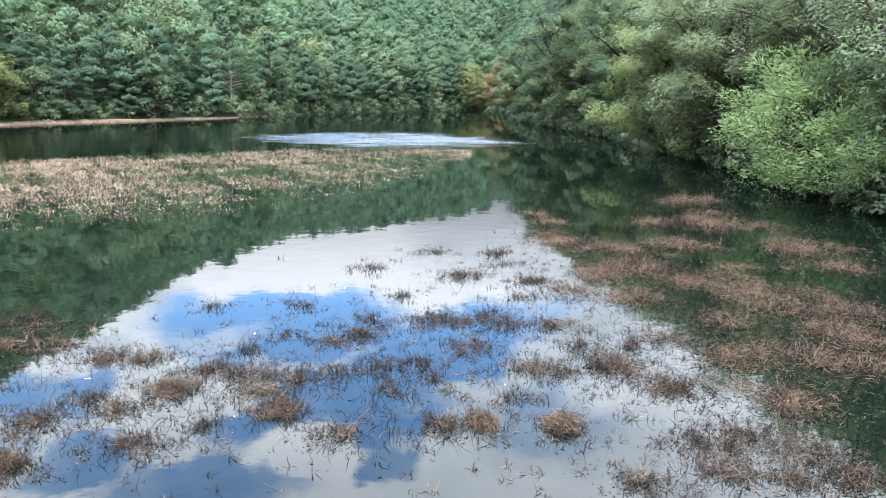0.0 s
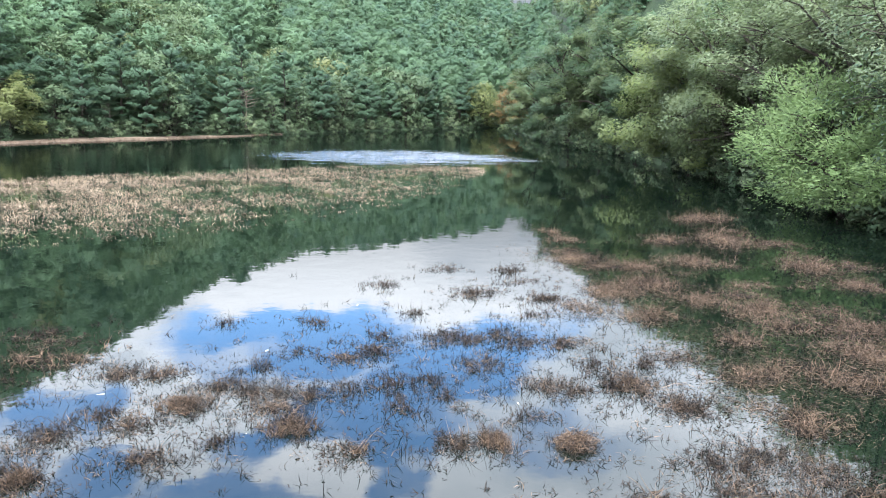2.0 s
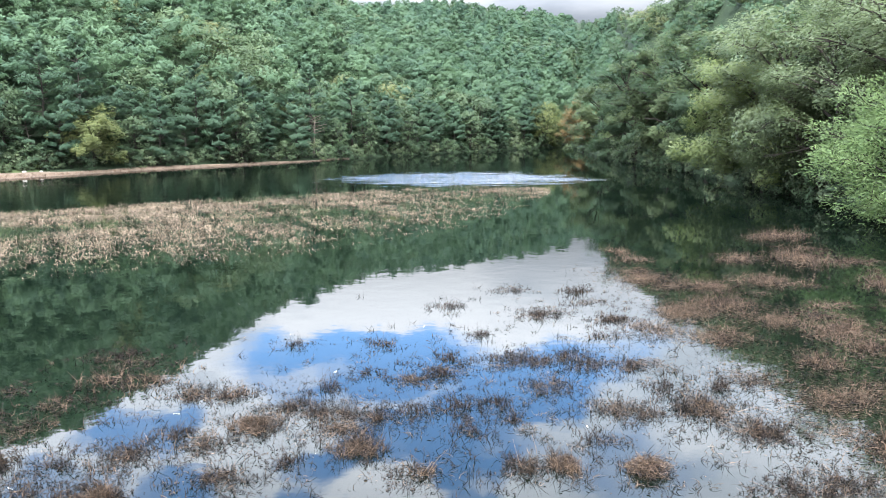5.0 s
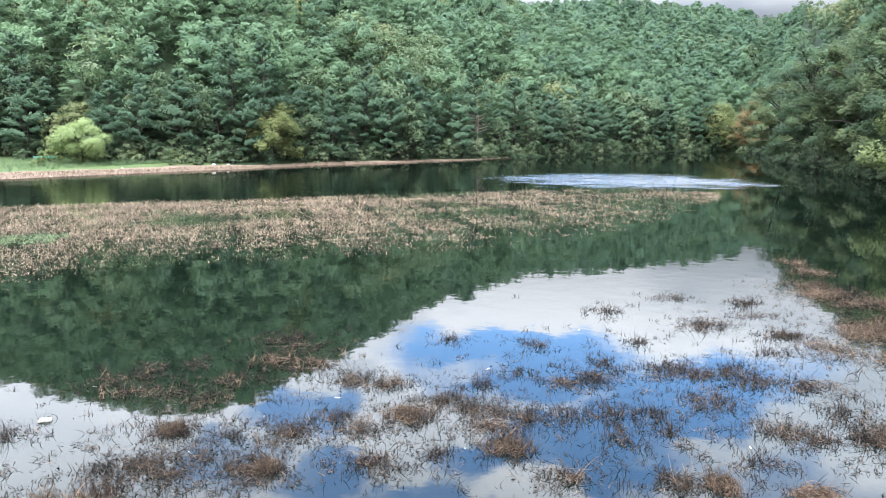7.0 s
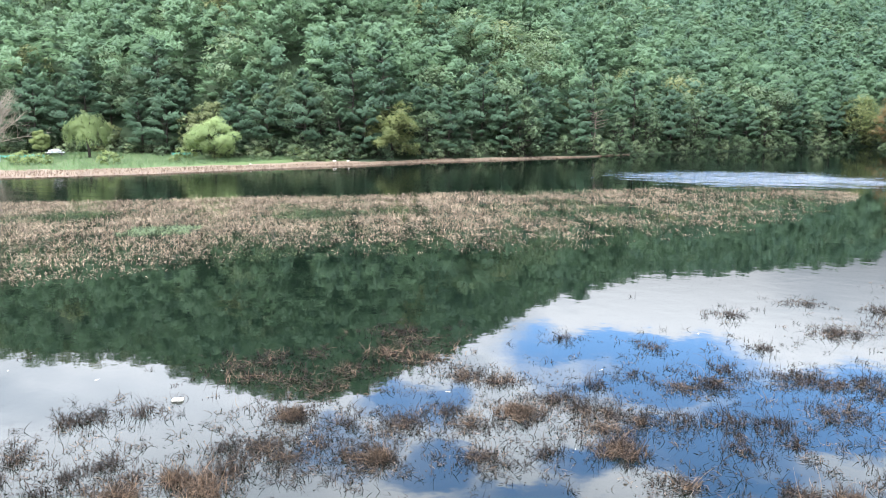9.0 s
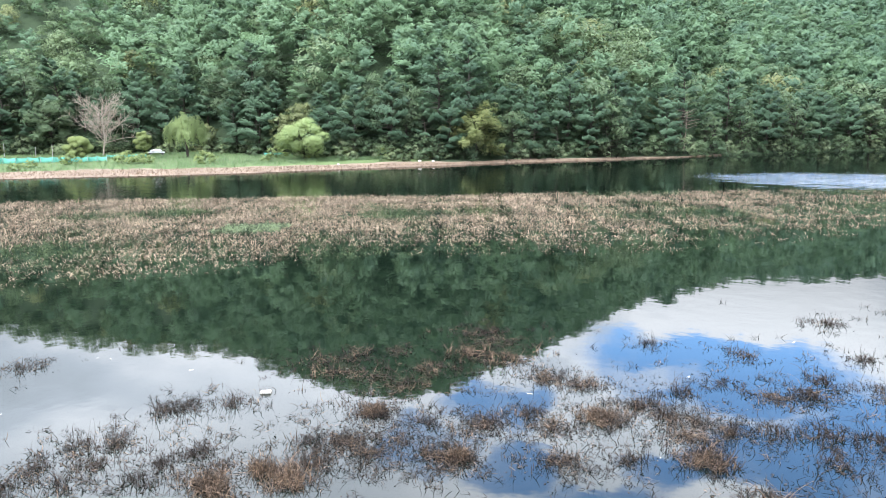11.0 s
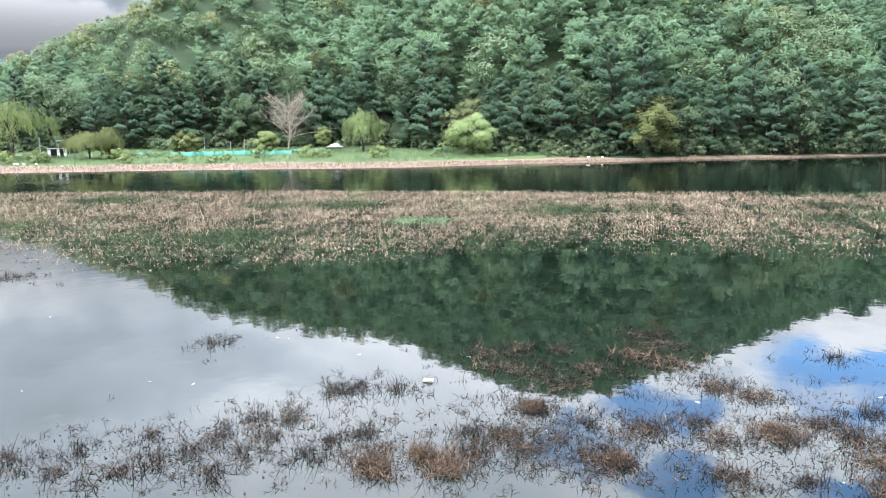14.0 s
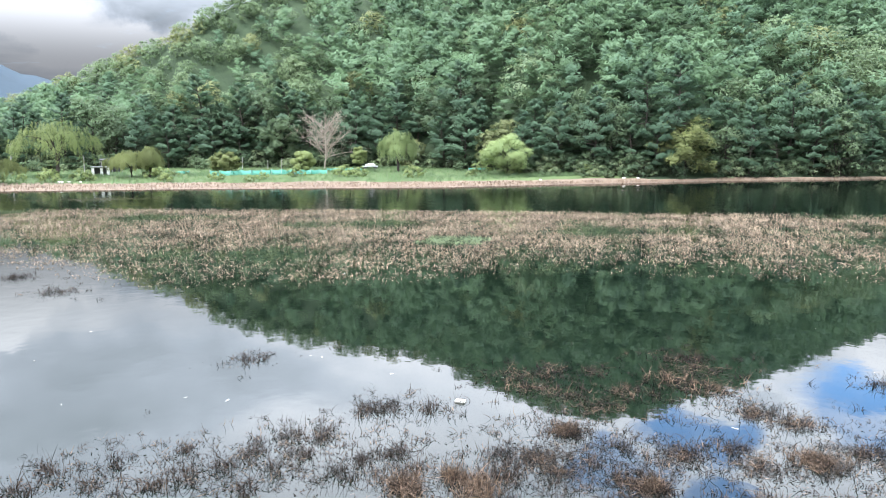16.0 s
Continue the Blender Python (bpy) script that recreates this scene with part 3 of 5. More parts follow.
def pine_parts(rng, h, r, leaves, size, trunk_sides=6, aspect=0.5, tiers=2.4, taper=0.6, bare=0.16):
    """A pine: trunk and upswept boughs in an uneven rounded crown, each bough a hand of feathered fingers of needle sprays."""
    wood = []
    ts = spine(rng, (0, 0, -0.4), (0, 0, 1), h * 0.97, 7, 0.12)
    wood.append(tube(ts, np.linspace(h * 0.018, 0.02, len(ts)), trunk_sides))
    C, N, A, B = [], [], [], []
    nb = int(h * tiers)
    lop = rng.uniform(0, 6.28)
    heart = np.array([0, 0, h * 0.45])
    for i in range(nb):
        f = bare + (0.985 - bare) * (i + rng.uniform(-0.3, 1.0)) / nb
        base = np.array([np.interp(f * h, ts[:, 2], ts[:, k]) for k in range(3)])
        ang = i * 2.4 + rng.uniform(-0.6, 0.6)
        shape = min(1.0, max(0.0, (1 - f) / 0.72)) ** taper * min(1.0, 0.62 + 1.3 * (f - bare))
        L = r * shape * rng.uniform(0.55, 1.18) * (1 + 0.22 * np.cos(ang - lop)) + 0.5
        d = np.array([np.cos(ang), np.sin(ang), rng.uniform(-0.10, 0.20) + 0.75 * f ** 1.5])
        tip = base + unit(d) * L
        wood.append(tube(np.array([base, (base + tip) / 2 - [0, 0, 0.04 * L], tip]), [0.05 + 0.012 * L, 0.035, 0.012], 3))
        n = max(5, int(leaves / nb * (0.30 + 0.95 * L / r)))
        s = rng.uniform(0.22, 1.0, n) ** 0.75
        side = np.array([-np.sin(ang), np.cos(ang), 0])
        finger = rng.integers(-2, 3, n)
        wid = finger * 0.17 * L * (s - 0.1) + rng.normal(size=n) * 0.035 * L
        c = base + (tip - base) * (s * (1 - 0.06 * np.abs(finger)))[:, None] + side * wid[:, None]
        c[:, 2] += rng.normal(size=n) * 0.035 * L - np.abs(wid) * 0.25 + 0.16 * L * (s - 0.45) ** 2
        C.append(c)
        N.append(np.array([0, 0, 0.9]) + d * [0.9, 0.9, 0] + rng.normal(size=(n, 3)) * 0.4)
        B.append(np.array([0, 0, 0.7]) + unit(c - heart) * 0.75 + (s[:, None] - 0.6) * d * 0.5)
        A.append(np.tile(d * [1, 1, 0.5] + [0, 0, 0.30], (n, 1)) + side * (finger * 0.35)[:, None] + rng.normal(size=(n, 3)) * 0.3)
    C, N, A, B = np.concatenate(C), np.concatenate(N), np.concatenate(A), np.concatenate(B)
    crown = leaf_tris(rng, C, N, size, aspect, A, B)
    return join(wood)[:2], crown


def broad_parts(rng, h, r, leaves, size, low=0.25, lumps=22, droop=0.0, aspect=0.6, lean=(0, 0), blades=0.0, sides=7, twigs=3):
    """A broadleaved tree: forked limbs that end in uneven clouds of leaves with gaps between them."""
    wood = []
    top = np.array([lean[0], lean[1], h * 0.75])
    ts = spine(rng, (0, 0, -0.5), top + [0, 0, 0.1], h * 0.72, 7, 0.16)
    wood.append(tube(ts, np.linspace(h * 0.02, h * 0.005, len(ts)), sides))
    cents, rads = [], []
    for i in range(lumps):
        f = (i + 0.5) / lumps
        z = h * (low + (0.93 - low) * f)
        wide = r * np.sin(np.pi * (0.16 + 0.80 * f)) ** 0.7
        ang = i * 2.39996 + rng.uniform(-0.4, 0.4)
        q = wide * rng.uniform(0.45, 0.95)
        c = np.array([np.cos(ang) * q + lean[0] * f, np.sin(ang) * q + lean[1] * f, z + rng.uniform(-0.04, 0.04) * h])
        cents.append(c)
        rads.append(r * rng.uniform(0.24, 0.42))
        k = min(len(ts) - 1, int(len(ts) * (0.2 + 0.6 * f)))
        a = ts[k]
        mid = a * 0.45 + c * 0.55 + rng.normal(size=3) * 0.06 * r - [0, 0, 0.08 * h]
        wood.append(tube(np.array([a, mid, c]), [h * 0.009, h * 0.006, 0.02], 4))
        for _ in range(twigs):
            e = c + unit(rng.normal(size=3)) * rads[-1] * 0.9
            wood.append(tube(np.array([mid, (mid + e) / 2 + rng.normal(size=3) * 0.1, e]), [h * 0.004, h * 0.0025, 0.01], 3))
    per = leaves // lumps
    C, N, B = [], [], []
    mid = np.array([lean[0] * 0.5, lean[1] * 0.5, h * 0.45])
    for c, rl in zip(cents, rads):
        n = int(per * (rl / (0.33 * r)) ** 2)
        v = unit(rng.normal(size=(n, 3)) + [0, 0, 0.35])
        twig = unit(rng.normal(size=(max(6, n // 14), 3)) + [0, 0, 0.3])
        v = unit(v + 1.6 * twig[rng.integers(0, len(twig), n)])
        q = rl * rng.uniform(0.45, 1.12, (n, 1)) ** 0.6
        p = c + v * q * [1.15, 1.15, 0.72]
        if droop:
            p[:, 2] -= droop * rl * rng.uniform(0, 1, n) ** 2 * np.clip(q[:, 0] / rl, 0, 1)
        C.append(p)
        N.append(v * 0.8 + [0, 0, 0.6] + rng.normal(size=(n, 3)) * 0.32)
        B.append(v * 0.9 + [0, 0, 0.35] + unit(c - mid) * 0.4)
    C, N, B = np.concatenate(C), np.concatenate(N), np.concatenate(B)
    if blades:
        D = rng.normal(size=C.shape) * 0.8 + (N * 0.5) + [0, 0, -droop]
        crown = leaf_blades(rng, C, D, size, blades, B)
    else:
        crown = leaf_tris(rng, C, N, size, aspect, None, B)
    return join(wood)[:2], crown


def spray_parts(rng, h, r, leaves, size, low=0.15, limbs=13, lean=(0, 0), flat=0.45, blades=0.0, droop=0.0, aspect=0.55, thick=1.0, twigs=9):
    """A tree seen from near: limbs that fork outwards and carry flattened sprays of leaves, lit on top, with dark gaps between."""
    wood, cents, outs = [], [], []
    ts = spine(rng, (0, 0, -0.6), (lean[0] * 0.5, lean[1] * 0.5, h * 0.8), h * 0.78, 8, 0.14)
    wood.append(tube(ts, np.linspace(h * 0.019 * thick, h * 0.004, len(ts)), 7))
    for i in range(limbs):
        f = (i + 0.5) / limbs
        k = 1 + (len(ts) - 2) * (0.10 + 0.82 * f)
        a = ts[int(k)] + (ts[min(int(k) + 1, len(ts) - 1)] - ts[int(k)]) * (k % 1)
        ang = i * 2.39996 + rng.uniform(-0.5, 0.5)
        wide = r * math.sin(math.pi * (0.20 + 0.74 * f)) ** 0.6 * rng.uniform(0.75, 1.12)
        z = h * (low + (0.94 - low) * f ** 0.9)
        e = np.array([math.cos(ang) * wide + lean[0] * (0.4 + 0.6 * f), math.sin(ang) * wide + lean[1], z])
        m1 = a + (e - a) * 0.35 + [0, 0, 0.05 * h * (1 - f)] + rng.normal(size=3) * 0.03 * r
        m2 = a + (e - a) * 0.70 + [0, 0, 0.03 * h] + rng.normal(size=3) * 0.04 * r
        limb = np.array([a, m1, m2, e])
        wood.append(tube(limb, [h * 0.0095 * thick, h * 0.007 * thick, h * 0.004, 0.015], 5))
        for j in range(twigs):
            s = rng.uniform(0.38, 1.0)
            b = np.array([np.interp(s, [0, 0.35, 0.7, 1], limb[:, q]) for q in range(3)])
            tw = b + (unit(rng.normal(size=3) * [1, 1, 0.55]) + unit(e - a) * 0.6) * r * rng.uniform(0.10, 0.30)
            wood.append(tube(np.array([b, (b + tw) / 2 + rng.normal(size=3) * 0.03 * r, tw]), [h * 0.003, h * 0.002, 0.008], 3))
            cents.append(tw)
            outs.append(unit(tw - [lean[0] * 0.5, lean[1] * 0.5, h * 0.45]))
    cents, outs = np.array(cents), np.array(outs)
    per = max(3, leaves // len(cents))
    C, N, Dd, B = [], [], [], []
    for c, o in zip(cents, outs):
        n = int(per * rng.uniform(0.5, 1.5))
        rc = r * rng.uniform(0.12, 0.22)
        v = rng.normal(size=(n, 3))
        v = v / (np.linalg.norm(v, axis=1, keepdims=True) ** 0.55 + 1e-6)
        p = c + v * [rc, rc, rc * flat] * 0.8
        p[:, 2] -= ((v[:, :2] ** 2).sum(1)) * rc * (0.10 + droop)
        C.append(p)
        N.append(np.array([0, 0, 1.0]) + o * 0.55 + v * 0.25 + rng.normal(size=(n, 3)) * 0.38)
        B.append(np.array([0, 0, 0.55]) + o * 0.6 + v * [0.5, 0.5, 0.9])
        Dd.append(v * [1, 1, 0.4] + o * 0.6 + [0, 0, 0.1 - droop])
    C, N, Dd, B = np.concatenate(C), np.concatenate(N), np.concatenate(Dd), np.concatenate(B)
    if blades:
        crown = leaf_blades(rng, C, Dd + rng.normal(size=Dd.shape) * 0.45, size, blades, B)
    else:
        crown = leaf_tris(rng, C, N, size, aspect, None, B)
    crown[0][:, 2] = np.maximum(crown[0][:, 2], 0.15)
    return join(wood)[:2], crown


def weeping_parts(rng, h, r, leaves, size):
    """A weeping willow: limbs arch up and out, and strands of narrow leaves hang from them in a ragged dome."""
    wood = []
    ts = spine(rng, (0, 0, -0.3), (0.05, 0, 1), h * 0.5, 5, 0.18)
    wood.append(tube(ts, np.linspace(h * 0.035, h * 0.02, len(ts)), 7))
    tips = []
    for i in range(11):
        ang, q = i * 2.4 + rng.uniform(-0.3, 0.3), r * rng.uniform(0.45, 0.85)
        a = ts[2 + i % 4]
        e = np.array([math.cos(ang) * q, math.sin(ang) * q, h * (0.93 - 0.30 * (q / r) ** 2) * rng.uniform(0.88, 1.03)])
        m = a * 0.5 + e * 0.5 + [0, 0, 0.10 * h]
        wood.append(tube(np.array([a, m, e]), [h * 0.014, h * 0.009, 0.03], 4))
        tips += [m, e, m * 0.5 + e * 0.5]
    n = leaves // 26
    t, q = rng.uniform(0, 6.28, n), np.sqrt(rng.uniform(0, 1, n))
    lump = 1 + 0.18 * np.sin(2 * t + rng.uniform(0, 6)) + 0.14 * np.sin(5 * t + rng.uniform(0, 6)) + 0.10 * np.sin(9 * t)
    swell = 0.10 * np.sin(2.6 * q * np.cos(t) * 3 + rng.uniform(0, 6)) * np.sin(2.3 * q * np.sin(t) * 3 + rng.uniform(0, 6))
    top = np.stack([np.cos(t) * q * r * lump, np.sin(t) * q * r * lump, h * (0.97 - 0.36 * q ** 2.2) * (0.86 + 0.10 * lump + swell) + rng.normal(size=n) * 0.04 * h], 1)
    drop = h * rng.uniform(0.08, 0.42, n) * (0.7 + 2.5 * np.abs(swell))
    C, D, B = [], [], []
    for k in range(26):
        u = (k + rng.uniform(0, 1, n)) / 26
        p = top + rng.normal(size=(n, 3)) * 0.10
        p[:, 2] = np.maximum(p[:, 2] - u * drop, 0.10 * h)
        p[:, :2] *= (1 + 0.06 * u)[:, None]
        C.append(p)
        D.append(np.tile([0, 0, -1.0], (n, 1)) + rng.normal(size=(n, 3)) * 0.45)
        B.append(unit(top * [1, 1, 0] + 1e-6) * q[:, None] + [0, 0, 0.55] + rng.normal(size=(n, 3)) * 0.15 - np.stack([0 * u, 0 * u, 0.45 * u], 1))
    return join(wood)[:2], leaf_blades(rng, np.concatenate(C), np.concatenate(D), size, 0.055, np.concatenate(B))


def tree_thing(name, parts, bark, leaf, label, group="", category="tree"):
    (wv_, wf), (cv, cf, co) = parts
    root = tagged(new(name), label, category, group)
    part("trunk", mesh_np("trunk", wv_, wf, [bark], None, True), root)
    part("crown", mesh_np("crown", cv, cf, [leaf], None, False, co), root)
    return root


def place(root, x, y, turn=0.0, size=1.0, z=None):
    z = float(ground_z(x, y)) if z is None else z
    root.location = (x, y, z)
    root.rotation_euler = (0, 0, turn)
    root.scale = (size, size, size)
    return root


def polar(az, d):
    return -math.sin(radians(az)) * d, math.cos(radians(az)) * d


rng = np.random.default_rng(7)

# the trees of the far shore, each a thing of its own: kinds built once and copied
KINDS = []
for i, (h, r) in enumerate(((13.5, 5.2), (11.5, 4.8), (15, 5.6), (10, 4.6))):
    KINDS.append(("pine_tree", pine_parts(rng, h, r, 3600, 0.74, 5, 0.24, 2.6, 0.72, 0.10), BARK, SHADED_PINE, "pine with layered boughs in shade-darkened green on the far shore"))
for i, (h, r, leaf) in enumerate(((10, 4.4, OAK), (8, 3.8, PALE_OAK), (12, 4.6, OAK), (7, 3.6, OLIVE))):
    KINDS.append(("broadleaf_tree", broad_parts(rng, h, r, 2300, 0.44, 0.06, 24, twigs=1), BARK, leaf, "bushy broadleaved tree with dense leaves on the far shore"))
PROTOS = [None] * len(KINDS)


def shore_tree(k, x, y, turn, size):
    if PROTOS[k] is None:
        name, parts, bark, leaf, label = KINDS[k]
        PROTOS[k] = place(tree_thing(name, parts, bark, leaf, label, "trees of the far shore"), x, y, turn, size)
        return PROTOS[k]
    z = float(ground_z(x, y))
    ob = copy_thing(PROTOS[k], Matrix.Identity(4))
    ob.location, ob.rotation_euler, ob.scale = (x, y, z), (0, 0, turn), (size, size, size)
    return ob


for row, (gap, back) in enumerate(((2.1, 0.8), (1.9, 5.5))):
    a = -3.5
    while a < 84:
        foot = max(table(FOOT, a), table(SHORE, a) + 1.5)
        d = foot + back + rng.uniform(-1.5, 1.5)
        x, y = polar(a, d)
        if a < 14:
            k = rng.choice([0, 1, 2, 4, 5, 6], p=[0.24, 0.26, 0.12, 0.16, 0.06, 0.16])
        else:
            k = rng.choice(8, p=[0.22, 0.16, 0.22, 0.08, 0.13, 0.06, 0.09, 0.04])
        if row == 0 and (abs(a - 15.6) < 1.1 or abs(a - 30.7) < 1.7):
            a += 0.7
            continue
        size = rng.uniform(0.70, 1.22) * (0.88 if row == 0 else 1.08)
        shore_tree(int(k), x, y, rng.uniform(0, 6.28), size)
        a += math.degrees((5.2 if a > 14 else 5.4) * rng.uniform(0.75, 1.3) / d) * gap / 2.0

# the woods up the hillsides
WOODS, MID_WOODS, FAR_WOODS = [], [], []
for i in range(5):
    h, r = (12.5, 11.0, 13.5, 10.0, 12.0)[i], (5.0, 5.4, 5.2, 4.8, 5.6)[i]
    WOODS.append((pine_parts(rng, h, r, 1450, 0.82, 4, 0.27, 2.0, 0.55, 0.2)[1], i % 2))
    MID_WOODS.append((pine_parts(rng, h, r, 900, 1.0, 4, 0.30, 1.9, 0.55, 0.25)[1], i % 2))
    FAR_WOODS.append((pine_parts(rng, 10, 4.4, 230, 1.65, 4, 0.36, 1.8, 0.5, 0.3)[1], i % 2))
for i, leaf in enumerate((2, 2, 2, 3)):
    WOODS.append((broad_parts(rng, 9.4, 5.4, 1300, 0.52, 0.12, 24)[1], leaf))
    MID_WOODS.append((broad_parts(rng, 9.0, 5.2, 760, 0.66, 0.2, 20)[1], leaf))
    FAR_WOODS.append((broad_parts(rng, 9.0, 4.0, 250, 0.95, 0.2, 12)[1], leaf))


def hillside_woods():
    chunks, mats, outs, tints = [], [], [], []
    d_rings = []
    d = 60.0
    while d < 860:
        d_rings.append(d)
        d += 5.6 + max(0, d - 250) * 0.010
    for d in d_rings:
        step = math.degrees((5.6 + max(0, d - 250) * 0.010) / d)
        for a in np.arange(-44, 81, step / 2):
            even = round((a + 44) / (step / 2)) % 2 == 0
            aj, dj = a + rng.uniform(-0.5, 0.5) * step, d + rng.uniform(-2.0, 2.0)
            foot = max(table(FOOT, aj), table(SHORE, aj) + 1.5)
            dr = smooth_table(RIDGE_AT, aj, 0.7)
            lo = foot + (10 if aj > -3.5 else 15)
            if not even and dj < dr - 14:
                continue
            if dj < lo or dj > max(dr, foot + 25) + 10:
                continue
            x, y = polar(aj, dj)
            stand = hill_noise(x, y, 0.03, 2.0) + rng.normal() * 0.35
            k = int(rng.integers(0, 5)) if stand > -0.52 and dj < dr - 12 else int(5 + rng.integers(0, 4))
            yellowing = k > 4 and rng.uniform() < 0.13
            (v, f, o), m = (WOODS if dj < 205 and even and aj > -6 else MID_WOODS if dj < 310 and even else FAR_WOODS)[k]
            s = (0.78 + (0.62 if dj < dr - 60 else 0.22) * rng.uniform() ** 1.3) * float(np.interp(dj, [dr - 45, dr - 12], [1.0, 0.62]))
            t = rng.uniform(0, 6.28)
            c, sn = math.cos(t) * s, math.sin(t) * s
            w = np.empty_like(v)
            w[:, 0], w[:, 1], w[:, 2] = v[:, 0] * c - v[:, 1] * sn + x, v[:, 0] * sn + v[:, 1] * c + y, v[:, 2] * s + float(ground_z(x, y)) - 0.8
            chunks.append((w, f))
            outs.append(np.stack([o[:, 0] * math.cos(t) - o[:, 1] * math.sin(t), o[:, 0] * math.sin(t) + o[:, 1] * math.cos(t), o[:, 2]], 1))
            # the tint paints brighter haze towards the left; far trees are set darker
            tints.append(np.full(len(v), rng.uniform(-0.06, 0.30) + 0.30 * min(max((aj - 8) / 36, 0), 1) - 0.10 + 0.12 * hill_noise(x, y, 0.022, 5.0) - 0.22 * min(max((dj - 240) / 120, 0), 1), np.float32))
            mats.append(4 if yellowing else m)
    V, F, I = join(chunks)
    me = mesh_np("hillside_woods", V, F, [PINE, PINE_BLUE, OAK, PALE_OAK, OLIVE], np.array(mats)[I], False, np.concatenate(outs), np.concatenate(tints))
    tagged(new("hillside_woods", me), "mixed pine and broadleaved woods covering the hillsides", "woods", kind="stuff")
    return len(chunks)


print("woods", hillside_woods())

# the right bank: large trees that lean over the water
BANK_TREES = [
    # az, metres behind the waterline, height, radius, leaf, leaves, leaf size, low, lean to the water, label
    (-4.5, 1.2, 13, 5.0, RUSSET, 14000, 0.36, 0.05, -2.5, "russet autumn tree leaning over the water"),
    (-6.0, 1.2, 17, 5.8, OLIVE_DARK, 20000, 0.36, 0.05, -3.0, "dark olive tree with a leaning black trunk at the water"),
    (-8.3, 1.2, 21, 7.0, ALDER, 26000, 0.36, 0.04, -2.0, "tall dark green tree crowding the bank"),
    (-10.6, 1.2, 21, 7.0, OLIVE_DARK, 26000, 0.35, 0.04, -2.0, "tall dark olive tree crowding the bank"),
    (-17.0, 0.0, 16.5, 7.8, LIGHT, 48000, 0.27, 0.03, -2.0, "light green tree with branches down to the water"),
    (-19.6, 3.5, 18, 7.4, GREY_LEAF, 36000, 0.24, 0.06, -2.0, "grey green tree with long level limbs"),
    (-21.8, 1.2, 18, 7.5, OLIVE_DARK, 30000, 0.24, 0.08, -1.5, "large dark tree with long level limbs"),
    (-26.0, 3.5, 18, 7.5, GREY_LEAF, 36000, 0.20, 0.30, -0.5, "grey green tree with long level limbs"),
    (-31.5, 3.5, 18, 7.2, GREY_LEAF, 30000, 0.19, 0.28, -0.5, "grey green tree on the bank"),
    (-13.2, 1.2, 19, 6.0, ALDER, 24000, 0.32, 0.04, -1.5, "tall dark green tree crowding the bank"),
    (-36.0, 1.2, 16, 7.0, ALDER, 9000, 0.24, 0.10, -1.0, "dark tree on the bank"),
    (-8.8, 11, 20, 6.5, ALDER, 6500, 0.60, 0.1, 0.0, "dark tree behind the bank"),
    (-12.0, 11, 20, 6.5, OLIVE_DARK, 7000, 0.58, 0.1, 0.0, "dark tree behind the bank"),
    (-16.0, 11, 19, 6.5, GREY_LEAF, 8000, 0.50, 0.1, 0.0, "grey green tree behind the bank"),
    (-20.0, 11, 18, 6.5, ALDER, 8000, 0.48, 0.1, 0.0, "dark tree behind the bank"),
    (-24.0, 11, 18, 6.5, GREY_LEAF, 8000, 0.46, 0.1, 0.0, "grey green tree behind the bank"),
    (-28.5, 11, 18, 6.5, GREY_LEAF, 8000, 0.44, 0.1, 0.0, "grey green tree behind the bank"),
    (-33.0, 11, 18, 6.5, OAK, 5000, 0.44, 0.1, 0.0, "dark tree behind the bank"),
]
for az, back, h, r, leaf, n, size, low, lean, label in BANK_TREES:
    x, y = polar(az, float(table(SHORE, az)) + back)
    crowded = spray_parts(rng, h, r, n, size, low, 17, (lean, lean * 0.4), 0.75)
    place(tree_thing("bank_tree", crowded, BARK, leaf, label, "trees of the near bank"), x, y)
x, y = polar(-27.0, 58)
rng = np.random.default_rng(11)
place(tree_thing("bank_tree", spray_parts(rng, 9.6, 5.6, 36000, 0.27, 0.12, 28, (-1.6, -0.8), 0.65, 0.036, 0.12, 0.38, 1.5), BARK, BANK_WILLOW,
                 "bright green willow spreading over the water", "trees of the near bank"), x, y)
x, y = polar(-30.6, 54)
place(tree_thing("bank_tree", spray_parts(rng, 5.4, 4.0, 12000, 0.27, 0.03, 13, (-1.6, -0.6), 0.85, 0.036, 0.12, 0.38, 1.5), BARK, BANK_WILLOW,
                 "low bright green willow bough over the water", "trees of the near bank"), x, y)
x, y = polar(-1.6, 262)
place(tree_thing("bank_tree", broad_parts(rng, 13, 8.2, 8000, 0.42, 0.02, 34), BARK, YELLOW,
                 "round yellow green tree at the head of the inlet", "trees of the far shore"), x, y)


# shrubs that hide the foot of the right bank
SHRUB = [broad_parts(rng, 3.2, 2.4, 1200, 0.26, 0.03, 14, 0.5) for _ in range(3)]
shrubs = [tree_thing("shrub", p, BARK, m, "dark shrub hanging over the waterline", "shrubs of the bank", "shrub") for p, m in zip(SHRUB, (ALDER, OAK, GREY_LEAF))]
first = [True] * 3
for i, a in enumerate(np.concatenate([np.arange(-33, -12, 0.8), np.arange(-12, -3.6, 0.45), np.arange(-3.4, 34, 1.0), np.arange(34, 84, 0.8)])):
    d = float(table(SHORE, a) if a < 15 else table(FOOT, a)) + rng.uniform(-0.4, 0.9)
    x, y = polar(a, d)
    k = i % 3
    s = rng.uniform(0.7, 1.25)
    if first[k]:
        place(shrubs[k], x, y, 0.3, s)
        first[k] = False
    else:
        ob = copy_thing(shrubs[k], Matrix.Identity(4))
        place(ob, x, y, rng.uniform(0, 6.28), s)


